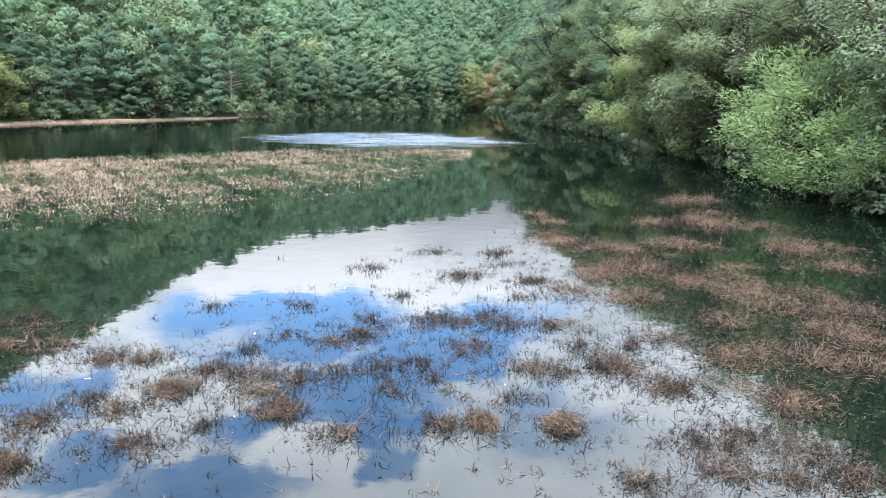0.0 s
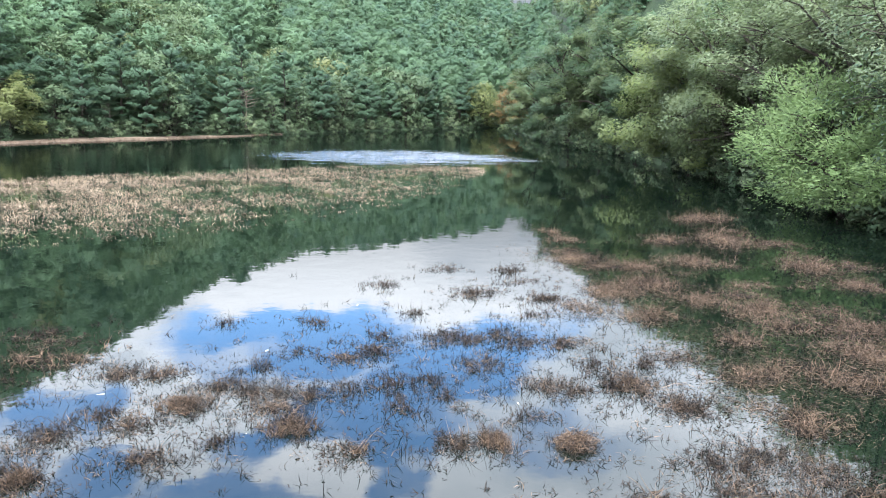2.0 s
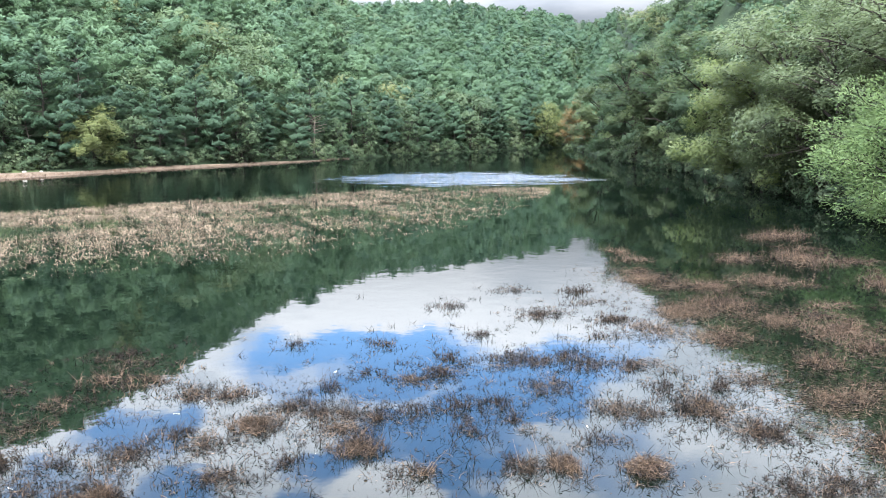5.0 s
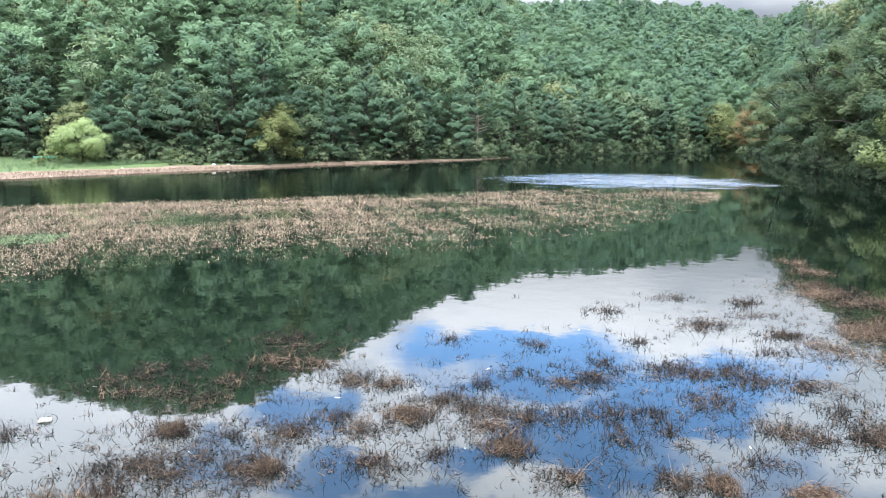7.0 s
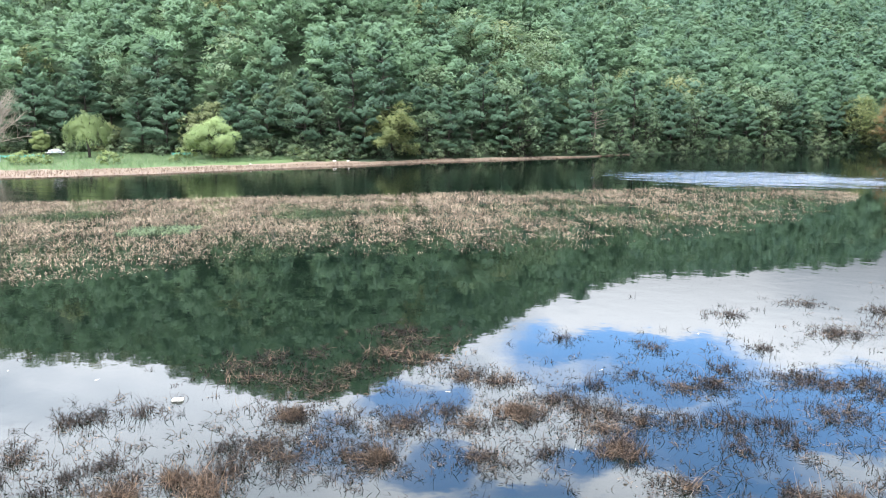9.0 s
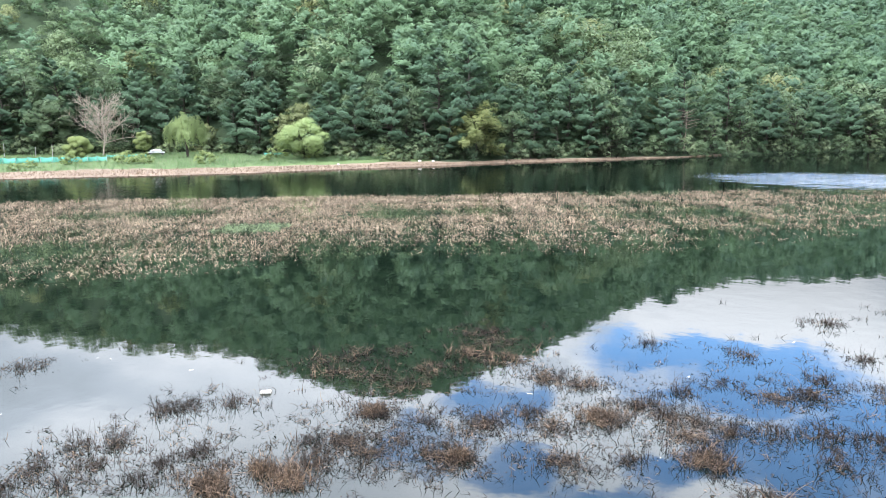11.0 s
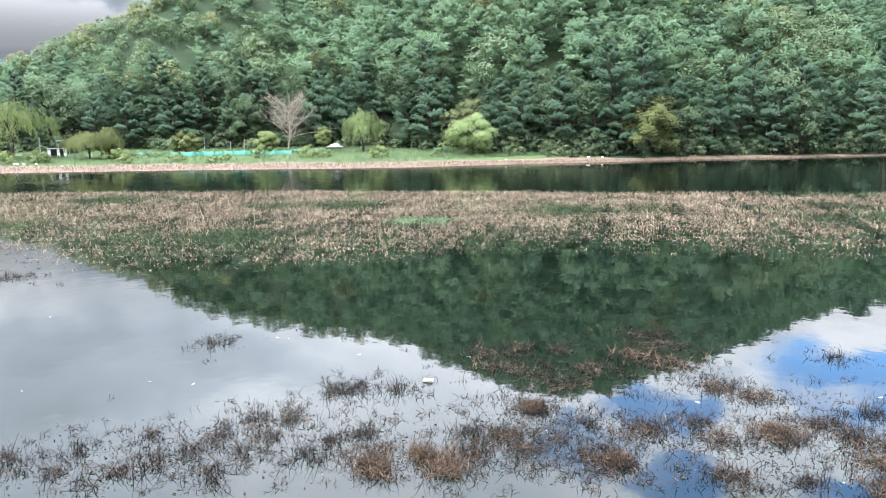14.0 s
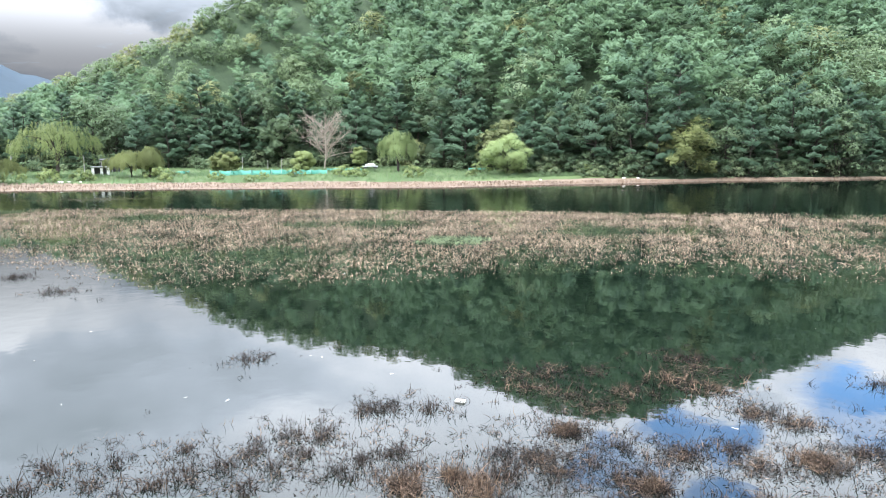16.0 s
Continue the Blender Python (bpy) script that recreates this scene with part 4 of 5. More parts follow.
# ---- water plants ----
def stems(rng, base, D, length, width, curl, segs=4, arch=0.0):
    """Thin bent stalks as ribbons: base points, start directions, lengths; curl bends each sideways, arch bends it down."""
    n = len(base)
    D = unit(np.asarray(D, float))
    side = unit(np.cross(D, rng.normal(size=(n, 3))))
    bendv = rng.normal(size=(n, 3)) * curl
    bendv[:, 2] -= arch
    P = [np.asarray(base, float)]
    d = D.copy()
    for k in range(segs):
        P.append(P[-1] + d * (length / segs)[:, None])
        d = unit(d + bendv / segs)
    V = np.empty((n, segs + 1, 2, 3))
    for k in range(segs + 1):
        w = width * (1 - 0.75 * k / segs)
        V[:, k, 0], V[:, k, 1] = P[k] + side * w, P[k] - side * w
    V = V.reshape(-1, 3)
    b = (np.arange(n) * (segs + 1) * 2)[:, None]
    F = []
    for k in range(segs):
        o = 2 * k
        F += [b + [o, o + 1, o + 3], b + [o, o + 3, o + 2]]
    return V, np.concatenate(F)


def up_dirs(rng, n, spread):
    d = rng.normal(size=(n, 3)) * spread
    d[:, 2] = 1
    return d


def tussock(rng, r, n, h):
    """A rounded heap of short curled dead stalks, with a skirt of straighter ones hanging to the water."""
    t = rng.uniform(0, 6.28, n)
    edge = r * (1 + 0.22 * np.sin(2 * t + rng.uniform(0, 6)) + 0.16 * np.sin(3 * t + rng.uniform(0, 6)) + 0.10 * np.sin(7 * t + rng.uniform(0, 6)))
    q = edge * np.sqrt(rng.uniform(0, 1, n))
    z = h * np.sqrt(np.clip(1 - (q / edge) ** 2, 0, 1)) * rng.uniform(0.25, 1.0, n)
    base = np.stack([q * np.cos(t), q * np.sin(t), z], 1)
    d = rng.normal(size=(n, 3)) * [1, 1, 0.5] + np.stack([np.cos(t), np.sin(t), 0.3 + 0 * t], 1) * 0.5
    v, f = stems(rng, base, d, rng.uniform(0.12, 0.36, n), 0.006, 2.0, 5, 1.8)
    v[:, 2] = np.maximum(v[:, 2], 0.0)
    return v, f


def sprig(rng, r, n, h):
    """Crooked upright stalks, most of them snapped over, gathered in small bunches."""
    k = max(2, n // 7)
    hub = np.stack([rng.normal(size=k) * r * 0.5, rng.normal(size=k) * r * 0.5], 1)
    c = hub[rng.integers(0, k, n)] + rng.normal(size=(n, 2)) * 0.05
    base = np.stack([c[:, 0], c[:, 1], np.full(n, -0.03)], 1)
    return stems(rng, base, up_dirs(rng, n, 0.45), h * rng.uniform(0.35, 1.25, n), 0.0075, 1.9, 4, 0.9)


def tangle(rng, r, n, h, long=0.6):
    """A mat of fallen stalks, looping at and above the surface, heaped round a few hubs."""
    k = max(3, int(5 * r + 2))
    hub = rng.normal(size=(k, 2)) * r * 0.42
    high = rng.uniform(0.2, 1.0, k)
    i = rng.integers(0, k, n)
    spread = rng.normal(size=(n, 2)) * min(0.30, r * 0.35)
    c = hub[i] + spread
    lift = h * high[i] * np.exp(-(spread ** 2).sum(1) / 0.06) * rng.uniform(0, 1, n)
    base = np.stack([c[:, 0], c[:, 1], lift], 1)
    d = rng.normal(size=(n, 3)) * [1, 1, 0.5] + [0, 0, 0.4]
    v, f = stems(rng, base, d, rng.uniform(0.12, long, n), 0.0062, 2.4, 5, 0.7)
    v[:, 2] = np.abs(v[:, 2]) + 0.004
    return v, f


rng = np.random.default_rng(21)


def clump_kind(up, fallen, mats):
    """The two parts of a clump: standing and fallen stalks. About one metre in radius, scaled to its place."""
    return (mesh_np("standing_tuft", *up, [mats[0]]), mesh_np("fallen_tangle", *fallen, [mats[1]]))


SIZES = (0.3, 0.55, 0.9, 1.5)       # radii at which the clumps are built; each place takes the nearest
TUSSOCKS = {r: [clump_kind(tussock(rng, r * 0.66, int(1700 * r * r + 200), 0.13 + 0.32 * r), sprig(rng, r * 1.2, int(110 * r + 10), 0.3), [TUFT, WEED_DARK]) for _ in range(3)] for r in SIZES}
CLUMPS = {r: [clump_kind(sprig(rng, r, int(150 * r + 20), 0.22 + 0.12 * r), tangle(rng, r, int(190 * r * r + 34), 0.14), [WEED_DARK, WEED]) for _ in range(4)] for r in SIZES}
SPRIGS = {r: [clump_kind(sprig(rng, r, int(92 * r + 16), 0.44), tangle(rng, r, int(50 * r * r + 8), 0.05), [WEED_DARK, WEED_DARK]) for _ in range(4)] for r in SIZES}
MATS = {r: [clump_kind(sprig(rng, r, int(120 * r + 20), 0.36 + 0.08 * r), tangle(rng, r, int(280 * r * r + 50), 0.42, 0.34 + 0.2 * r), [DRY_WEED, DRY_WEED]) for _ in range(4)] for r in SIZES}
FLATS = {r: [clump_kind(sprig(rng, r, int(24 * r + 6), 0.2), tangle(rng, r, int(120 * r * r + 20), 0.05), [WEED_DARK, WEED]) for _ in range(3)] for r in SIZES}
STRAWS = {r: [clump_kind(sprig(rng, r, int(46 * r + 8), 0.40), tangle(rng, r, int(64 * r * r + 12), 0.14, 0.5), [DRY_WEED, DRY_WEED]) for _ in range(4)] for r in SIZES}
TUFTS = {r: [clump_kind(sprig(rng, r * 0.8, int(520 * r + 60), 0.30 + 0.22 * r), tussock(rng, r * 0.6, int(620 * r * r + 80), 0.08 + 0.16 * r), [TUFT, WEED]) for _ in range(3)] for r in SIZES}
TUSSOCK_SPOTS = [(-3.5, 15.5, 0.5), (2.6, 14.9, 0.59), (-6.2, 16.6, 0.64), (0.9, 15.1, 0.46), (-8.1, 12.9, 0.27), (-11.5, 9.1, 0.51), (-11.2, 10.2, 0.37), (-10.4, 10.2, 0.57),
    (-11.2, 14.0, 0.4)]
MAT_SPOTS = [(16.0, 48.8, 1.7), (14.3, 40.6, 2.0), (11.1, 34.7, 1.3), (16.0, 34.1, 1.6), (16.4, 30.4, 1.1), (5.5, 34.7, 0.9), (6.1, 28.6, 1.2),
    (7.8, 30.1, 1.05), (6.7, 25.0, 1.06), (9.2, 27.5, 1.19), (10.7, 26.4, 1.38), (8.8, 22.7, 0.82), (10.9, 24.2, 0.89), (10.4, 19.1, 0.97),
    (13.5, 24.4, 0.73), (12.1, 21.5, 0.74), (8.4, 19.6, 0.64), (8.3, 16.5, 0.55), (8.0, 33.5, 1.0), (11.4, 40.3, 1.0)] + [(-11.0, 19.3, 1.13), (-11.9, 19.6, 0.72), (-11.9, 17.5, 0.88), (-13.9, 16.0, 0.79), (-14.6, 17.3, 0.44), (-10.2, 19.5, 0.73)]
CLUMP_SPOTS = [(-5.7, 17.8, 0.46), (-4.7, 17.7, 0.48), (-3.5, 17.4, 0.31), (0.1, 14.8, 0.37), (3.4, 27.4, 0.45), (0.7, 28.0, 0.81), (1.7, 22.0, 0.69),
    (0.8, 20.0, 0.75), (2.4, 18.4, 0.71), (4.4, 18.5, 0.64), (5.5, 17.2, 0.54), (-2.3, 20.8, 0.35), (-3.0, 20.2, 0.26), (-0.3, 22.3, 0.7),
    (-6.2, 13.8, 0.45), (-2.1, 14.4, 0.33), (-4.2, 16.5, 0.3), (3.3, 21.9, 0.35), (-11.3, 14.0, 0.54), (7.8, 15.9, 0.43), (5.3, 14.3, 0.69),
    (6.4, 14.4, 0.71), (5.5, 13.1, 0.59), (7.3, 14.0, 0.64), (7.7, 12.9, 0.62), (6.7, 12.8, 0.48)]
CLUMP_SPOTS += [(3.7, 12.6, 0.31), (5.7, 17.1, 0.43), (4.6, 18.9, 0.54), (-9.8, 12.0, 0.29), (-10.7, 12.3, 0.41), (-8.0, 12.7, 0.27), (-8.6, 14.5, 0.42),
    (-8.5, 12.7, 0.28), (-8.8, 18.5, 0.48), (-7.6, 18.6, 0.59), (-7.1, 15.4, 0.3)]
SPRIG_SPOTS = [(-1.5, 18.3, 0.38), (-0.6, 18.6, 0.46), (-2.5, 17.9, 0.3), (3.1, 18.1, 0.25), (-4.9, 14.6, 0.39), (-8.4, 14.9, 0.29), (-4.5, 23.6, 0.3),
    (-7.4, 23.4, 0.27), (1.4, 22.8, 0.36), (2.7, 25.1, 0.29), (0.4, 22.1, 0.35), (-1.4, 25.0, 0.49), (-2.2, 22.3, 0.32), (-4.5, 20.7, 0.25),
    (3.9, 20.0, 0.32), (-0.2, 17.6, 0.28), (-1.2, 16.7, 0.27), (1.6, 16.4, 0.27), (5.3, 20.2, 0.33), (2.4, 32.1, 0.62), (-2.8, 29.0, 0.34),
    (-5.2, 19.4, 0.32), (-13.2, 9.3, 0.41), (-14.3, 8.5, 0.23), (-14.6, 12.5, 0.34), (-15.5, 11.9, 0.48)]
SPRIG_SPOTS += [(-15.7, 11.3, 0.34), (-7.9, 16.0, 0.36), (-10.5, 10.9, 0.31), (-15.3, 7.8, 0.37), (-15.0, 6.8, 0.41), (-16.4, 6.6, 0.23), (-15.0, 5.2, 0.4),
    (-16.6, 5.1, 0.29), (-17.3, 3.9, 0.31), (-15.5, 8.9, 0.32), (-15.0, 9.4, 0.31), (-12.4, 22.0, 0.43), (-12.8, 21.3, 0.35), (-22.2, 11.3, 0.43),
    (-44.8, 9.5, 1.3), (-39.0, 9.7, 0.67), (-14.1, 7.6, 0.33), (-12.9, 8.5, 0.32), (-14.8, 6.0, 0.33), (-12.0, 9.9, 0.26), (-10.6, 11.4, 0.32),
    (-13.0, 10.1, 0.27), (-9.6, 12.9, 0.26), (-9.8, 14.1, 0.28), (-11.4, 11.9, 0.27), (-13.6, 6.6, 0.37)]
SPRIG_SPOTS += [(-16.6, 3.2, 0.34), (-16.0, 4.3, 0.2)]
FLAT_SPOTS = [(-0.3, 32.2, 0.62), (2.7, 30.1, 0.46), (6.1, 35.4, 1.37), (6.3, 29.3, 1.04), (12.7, 23.7, 0.73), (11.9, 21.2, 0.85), (7.8, 19.1, 0.65),
    (5.3, 36.7, 0.99), (6.5, 33.5, 1.17), (10.9, 28.5, 0.94), (8.0, 30.2, 0.96), (16.9, 40.1, 1.32), (12.9, 26.2, 0.67), (6.5, 20.9, 0.51),
    (7.5, 17.1, 0.45), (18.2, 34.3, 1.03), (14.0, 23.5, 0.63), (11.5, 19.2, 0.44), (9.7, 20.1, 0.52), (-13.8, 18.3, 0.39), (-11.8, 16.1, 0.71),
    (-12.9, 16.0, 0.49), (-15.0, 16.4, 0.44), (-11.5, 21.1, 0.65)]


def clump(kinds, x, y, size, label, tall=1.0):
    ob = tagged(new("weed_clump"), label, "water plant", "dead weed clumps in the water")
    r = min(SIZES, key=lambda q: abs(math.log(q / size)))
    up, fallen = kinds[r][int(rng.integers(0, len(kinds[r])))]
    size = size / r
    tagged(part("standing_tuft", up, ob), kind="stuff")
    tagged(part("fallen_tangle", fallen, ob), kind="stuff")
    ob.location, ob.rotation_euler, ob.scale = (x, y, 0), (0, 0, rng.uniform(0, 6.28)), (size * rng.uniform(0.8, 1.3), size * rng.uniform(0.75, 1.1), size * tall)
    return ob


for spots, kinds, tall, label in ((TUSSOCK_SPOTS, TUSSOCKS, 1.0, "domed tussock of brown dead stalks standing in water"),
                                  (CLUMP_SPOTS, CLUMPS, 1.0, "small clump of brown and dark dead stalks in water"),
                                  (SPRIG_SPOTS, SPRIGS, 1.0, "sparse dark dead sprigs standing in still water"),
                                  (MAT_SPOTS, MATS, 1.15, "tangled reddish brown mat of dead stalks on water"),
                                  (FLAT_SPOTS, FLATS, 0.8, "flat thin mat of fallen stalks floating on water")):
    for x, y, s in spots:
        thin = kinds is MATS and x < -8
        shape = STRAWS if thin else TUFTS if kinds is TUSSOCKS and x < 2 else kinds
        clump(shape, x, y, s * (1.0 if thin else rng.uniform(1.0, 1.2)), label, tall)


n = 0
while n < 26:
    x, y = rng.uniform(3.5, 17), rng.uniform(18, 45)
    if x < 2.0 + (y - 16) * 0.12 + 2 * hill_noise(x, y, 0.7, 3.0) or x > y * 0.56 or hill_noise(x, y, 0.6, 8.0) < -0.1:
        continue
    clump(FLATS if n % 5 else MATS, x, y, rng.uniform(0.4, 1.0), "flat thin mat of fallen stalks floating on water", 0.8)
    n += 1


def scattered_weeds():
    """The sprigs and floating bits too many to count, thickest among the clumps."""
    spots = np.array([(x, y) for l in (TUSSOCK_SPOTS, CLUMP_SPOTS, SPRIG_SPOTS, FLAT_SPOTS, CLUMP_SPOTS, MAT_SPOTS) for x, y, s in l])
    n = 5000
    c = spots[rng.integers(0, len(spots), n)] + rng.normal(size=(n, 2)) * rng.choice([0.45, 1.3], (n, 1), p=[0.65, 0.35])
    dist = np.hypot(c[:, 0], c[:, 1])
    chunks = []
    for x, y in c[(dist > 10)]:
        k = int(rng.integers(3, 13))
        base = np.stack([x + rng.normal(size=k) * 0.09, y + rng.normal(size=k) * 0.09, np.full(k, -0.01)], 1)
        v, f = stems(rng, base, up_dirs(rng, k, 0.9), rng.uniform(0.06, 0.32, k), 0.0088, 2.9, 3, 0.9)
        v[:, 2] = np.maximum(v[:, 2], 0.004)
        chunks.append((v, f))
    V, F, I = join(chunks)
    tagged(new("scattered_sprigs", mesh_np("scattered_sprigs", V, F, [WEED_DARK, WEED], (I % 4 == 0).astype(int))), "scattered dark dead sprigs standing in the water", "water plants", kind="stuff")
    n = 12000
    c = spots[rng.integers(0, len(spots), n)] + rng.normal(size=(n, 2)) * rng.choice([0.25, 0.6], (n, 1))
    base = np.stack([c[:, 0], c[:, 1], np.full(n, 0.006)], 1)
    v, f = stems(rng, base, rng.normal(size=(n, 3)) * [1, 1, 0.12], rng.uniform(0.03, 0.10, n), rng.uniform(0.010, 0.026, (n, 1)), 1.4, 2, 0.0)
    v[:, 2] = np.abs(v[:, 2]) + 0.003
    mats = np.array([(x, y) for x, y, s in MAT_SPOTS + FLAT_SPOTS])
    m = 16000
    mats = mats[mats[:, 0] > 3]
    c = mats[rng.integers(0, len(mats), m)] + rng.normal(size=(m, 2)) * rng.choice([0.6, 1.3], (m, 1))
    near = np.hypot(c[:, 0], c[:, 1]) > 10
    c, m = c[near], int(near.sum())
    base = np.stack([c[:, 0], c[:, 1], rng.uniform(0.004, 0.05, m)], 1)
    straw = stems(rng, base, rng.normal(size=(m, 3)) * [1, 1, 0.35], rng.uniform(0.08, 0.34, m), 0.0068, 2.0, 2, 0.2)
    straw[0][:, 2] = np.abs(straw[0][:, 2]) + 0.003
    tagged(new("floating_straw", mesh_np("floating_straw", *straw, [WEED])), "brown straw lying on the water between the mats", "plant debris", kind="stuff")
    tagged(new("floating_bits", mesh_np("floating_bits", v, f, [WEED_DARK])), "dark bits of stalk and leaf afloat on the water", "plant debris", kind="stuff")


scattered_weeds()


# the reed belt
BELT_FAR = [(-2, 86), (2, 90), (7, 90), (14, 84), (20, 80), (31, 76), (48, 77), (64, 83), (79, 94), (95, 100)]
BELT_NEAR = [(-2, 78), (0, 66), (2.5, 57.5), (5, 52), (9, 46.5), (12, 46), (17, 42.5), (20, 43), (30, 41), (40, 41), (48, 39.5), (52, 37.7), (64.6, 38), (72, 41), (79, 50), (95, 62)]

LIME = (-39.7, 36.3)      # a patch of fresh growth among the reeds


def reed_belt():
    n = 330000
    a = rng.uniform(-2, 82, n)
    near, far = table(BELT_NEAR, a), table(BELT_FAR, a)
    d = np.sqrt(rng.uniform(0, 1, n) * (far ** 2 - near ** 2) + near ** 2) + rng.normal(size=n) * 0.8
    x, y = -np.sin(np.radians(a)) * d, np.cos(np.radians(a)) * d
    u = (d - near) / (far - near)
    den = 0.84 + 0.22 * hill_noise(x, y, 0.30, 5.0) + 0.5 * hill_noise(x, y, 0.9, 1.0) + 0.7 * hill_noise(x, y, 2.9, 3.0)
    rag = u - 0.07 + 0.10 * hill_noise(x, y, 0.22, 6.0) + 0.05 * hill_noise(x, y, 0.8, 2.0)
    den = den - 0.26 * np.clip((40 - a) / 20, 0, 1)
    den = den - 0.36 * np.clip(0.16 - rag, 0, 0.3) / 0.2 - 0.35 * np.clip(16 - a, 0, 14) / 14
    keep = rng.uniform(size=n) < np.clip(den - 0.08, 0.02, 1) * 0.48
    x, y, u, a = x[keep], y[keep], u[keep], a[keep]
    m = len(x)
    base = np.stack([x, y, np.full(m, -0.02)], 1)
    tall = (0.17 + 0.15 * np.clip(u * 2.0, 0, 1)) * rng.uniform(0.5, 1.6, m)
    v, f = stems(rng, base, up_dirs(rng, m, 1.1), tall, 0.0165, 2.4, 2, 1.0)
    v[:, 2] = np.maximum(v[:, 2], 0.004)
    lime = np.hypot(x - LIME[0], (y - LIME[1]) * 0.8) + hill_noise(x, y, 1.5, 2.0) < 2.2
    green = (hill_noise(x, y, 0.25, 9.0) + rng.normal(size=m) * 0.25) > 0.40
    me = mesh_np("reed_belt", v, f, [REED, REED_GREEN, PALE_WEED], np.tile(np.where(lime, 2, green.astype(int)), 4), False, np.tile([0.0, 0.0, 1.0], (len(v), 1)))
    tagged(new("reed_belt", me), "wide belt of dry pinkish tan reeds standing in the water", "reeds", kind="stuff")


reed_belt()


# dry grass along the far waterline, green growth on the meadow
def shore_grass():
    n = 12000
    a = rng.uniform(14, 86, n)
    ds, df = table(SHORE, a), table(FOOT, a)
    wide = np.clip(np.interp(a, [14, 22, 33, 41, 50, 86], [0.4, 1.6, 2.6, 4, 9, 10]), 0.3, 30)
    d = ds - 0.6 + rng.uniform(0, 1, n) * wide
    x, y = -np.sin(np.radians(a)) * d, np.cos(np.radians(a)) * d
    base = np.stack([x, y, ground_z(x, y)], 1)
    v, f = stems(rng, base, up_dirs(rng, n, 0.35), rng.uniform(0.15, 0.45, n), 0.035, 0.8, 2, 0.4)
    tagged(new("shore_grass", mesh_np("shore_grass", v, f, [DRY_GRASS])), "dry tan grass along the far waterline", "grass", kind="stuff")
    n = 14000
    a = rng.uniform(36, 88, n)
    ds, df = table(SHORE, a), table(FOOT, a)
    d = ds + 9 + rng.uniform(0, 1, n) * np.maximum(df - ds - 9, 2)
    x, y = -np.sin(np.radians(a)) * d, np.cos(np.radians(a)) * d
    base = np.stack([x, y, ground_z(x, y)], 1)
    v, f = stems(rng, base, up_dirs(rng, n, 0.4), rng.uniform(0.2, 0.7, n), 0.07, 0.8, 2, 0.4)
    tagged(new("meadow_plants", mesh_np("meadow_plants", v, f, [CROP], None, False, np.tile([0.0, 0.0, 1.0], (len(v), 1)))), "green weeds and crops on the far meadow", "plants", kind="stuff")


shore_grass()


# ---- things on the far meadow ----
def on_land(az, d):
    x, y = polar(az, d)
    return x, y, float(ground_z(x, y))


for az, d, h, r, leaf, lab in ((43.5, 139, 7.0, 4.1, WILLOW, "round light green willow alone at the shore"),
                               (51.7, 152, 8.2, 3.1, WILLOW, "slender weeping willow on the green meadow"),
                               (75.3, 154, 10.5, 6.4, LIGHT, "wide yellow green willow by the vegetable plots"),
                               (70.6, 150, 5.0, 4.0, YELLOW, "low yellowing bush at the shore"),
                               (69.4, 150, 5.6, 2.4, YELLOW, "low yellowing bush at the shore"),
                               (58.7, 150, 4.3, 2.2, LIGHT, "small light green bush on the meadow"),
                               (64.3, 160, 3.8, 2.9, YELLOW, "small yellow green bush on the meadow"),
                               (46.4, 164, 11.5, 6.5, OAK, "bushy oak at the edge of the woods"),
                               (48.6, 168, 11.5, 6.0, OAK, "bushy oak at the edge of the woods"),
                               (60.2, 174, 10.5, 4.5, OAK, "bushy oak at the edge of the woods"),
                               (54.6, 163, 4.8, 1.6, LIGHT, "slim young tree beside the parked white load"),
                               (79.3, 146, 4.4, 4.5, YELLOW, "low yellowing bush at the shore"),
                               (30.7, 144.5, 10.0, 5.6, YELLOW, "yellow green broadleaved tree at the shore")):
    x, y, z = on_land(az, d)
    if "weeping" in lab or "wide" in lab or "yellowing" in lab:
        body = weeping_parts(rng, h, r, 13000, 0.34)
    elif leaf in (WILLOW, LIGHT):
        body = broad_parts(rng, h, r, 11000, 0.30, 0.30, 17, 0.35, 0.42, twigs=3)
    else:
        body = spray_parts(rng, h, r * 0.92, 11000, 0.36, 0.14, 17, (0, 0), 0.8, 0.0, 0.1, 0.5)
    place(tree_thing("meadow_tree", body, BARK, leaf, lab, "trees on the meadow"), x, y)


def bare_tree(rng, h):
    """A leafless tree: limbs fan upwards into a cloud of fine twigs."""
    wood = []
    ts = spine(rng, (0, 0, -0.3), (0, 0, 1), h * 0.8, 7, 0.12)
    wood.append(tube(ts, np.linspace(0.20, 0.04, len(ts)), 6))
    for i in range(30):
        f = 0.16 + 0.74 * i / 30
        p = np.array([np.interp(f * h * 0.8, ts[:, 2], ts[:, k]) for k in range(3)])
        ang = i * 2.4
        L = h * (0.60 - 0.30 * f) * rng.uniform(0.8, 1.2)
        s = spine(rng, p, (math.cos(ang), math.sin(ang), 0.62), L, 4, 0.25, 0.07)
        wood.append(tube(s, np.linspace(0.06, 0.02, len(s)), 4))
        for j in range(22):
            q = s[int(rng.integers(1, 5))]
            t = spine(rng, q, unit(s[-1] - s[0]) * 0.9 + rng.normal(size=3) * 0.7 + [0, 0, 0.4], L * rng.uniform(0.2, 0.5), 3, 0.35)
            wood.append(tube(t, np.linspace(0.028, 0.014, len(t)), 3))
    return join(wood)[:2]


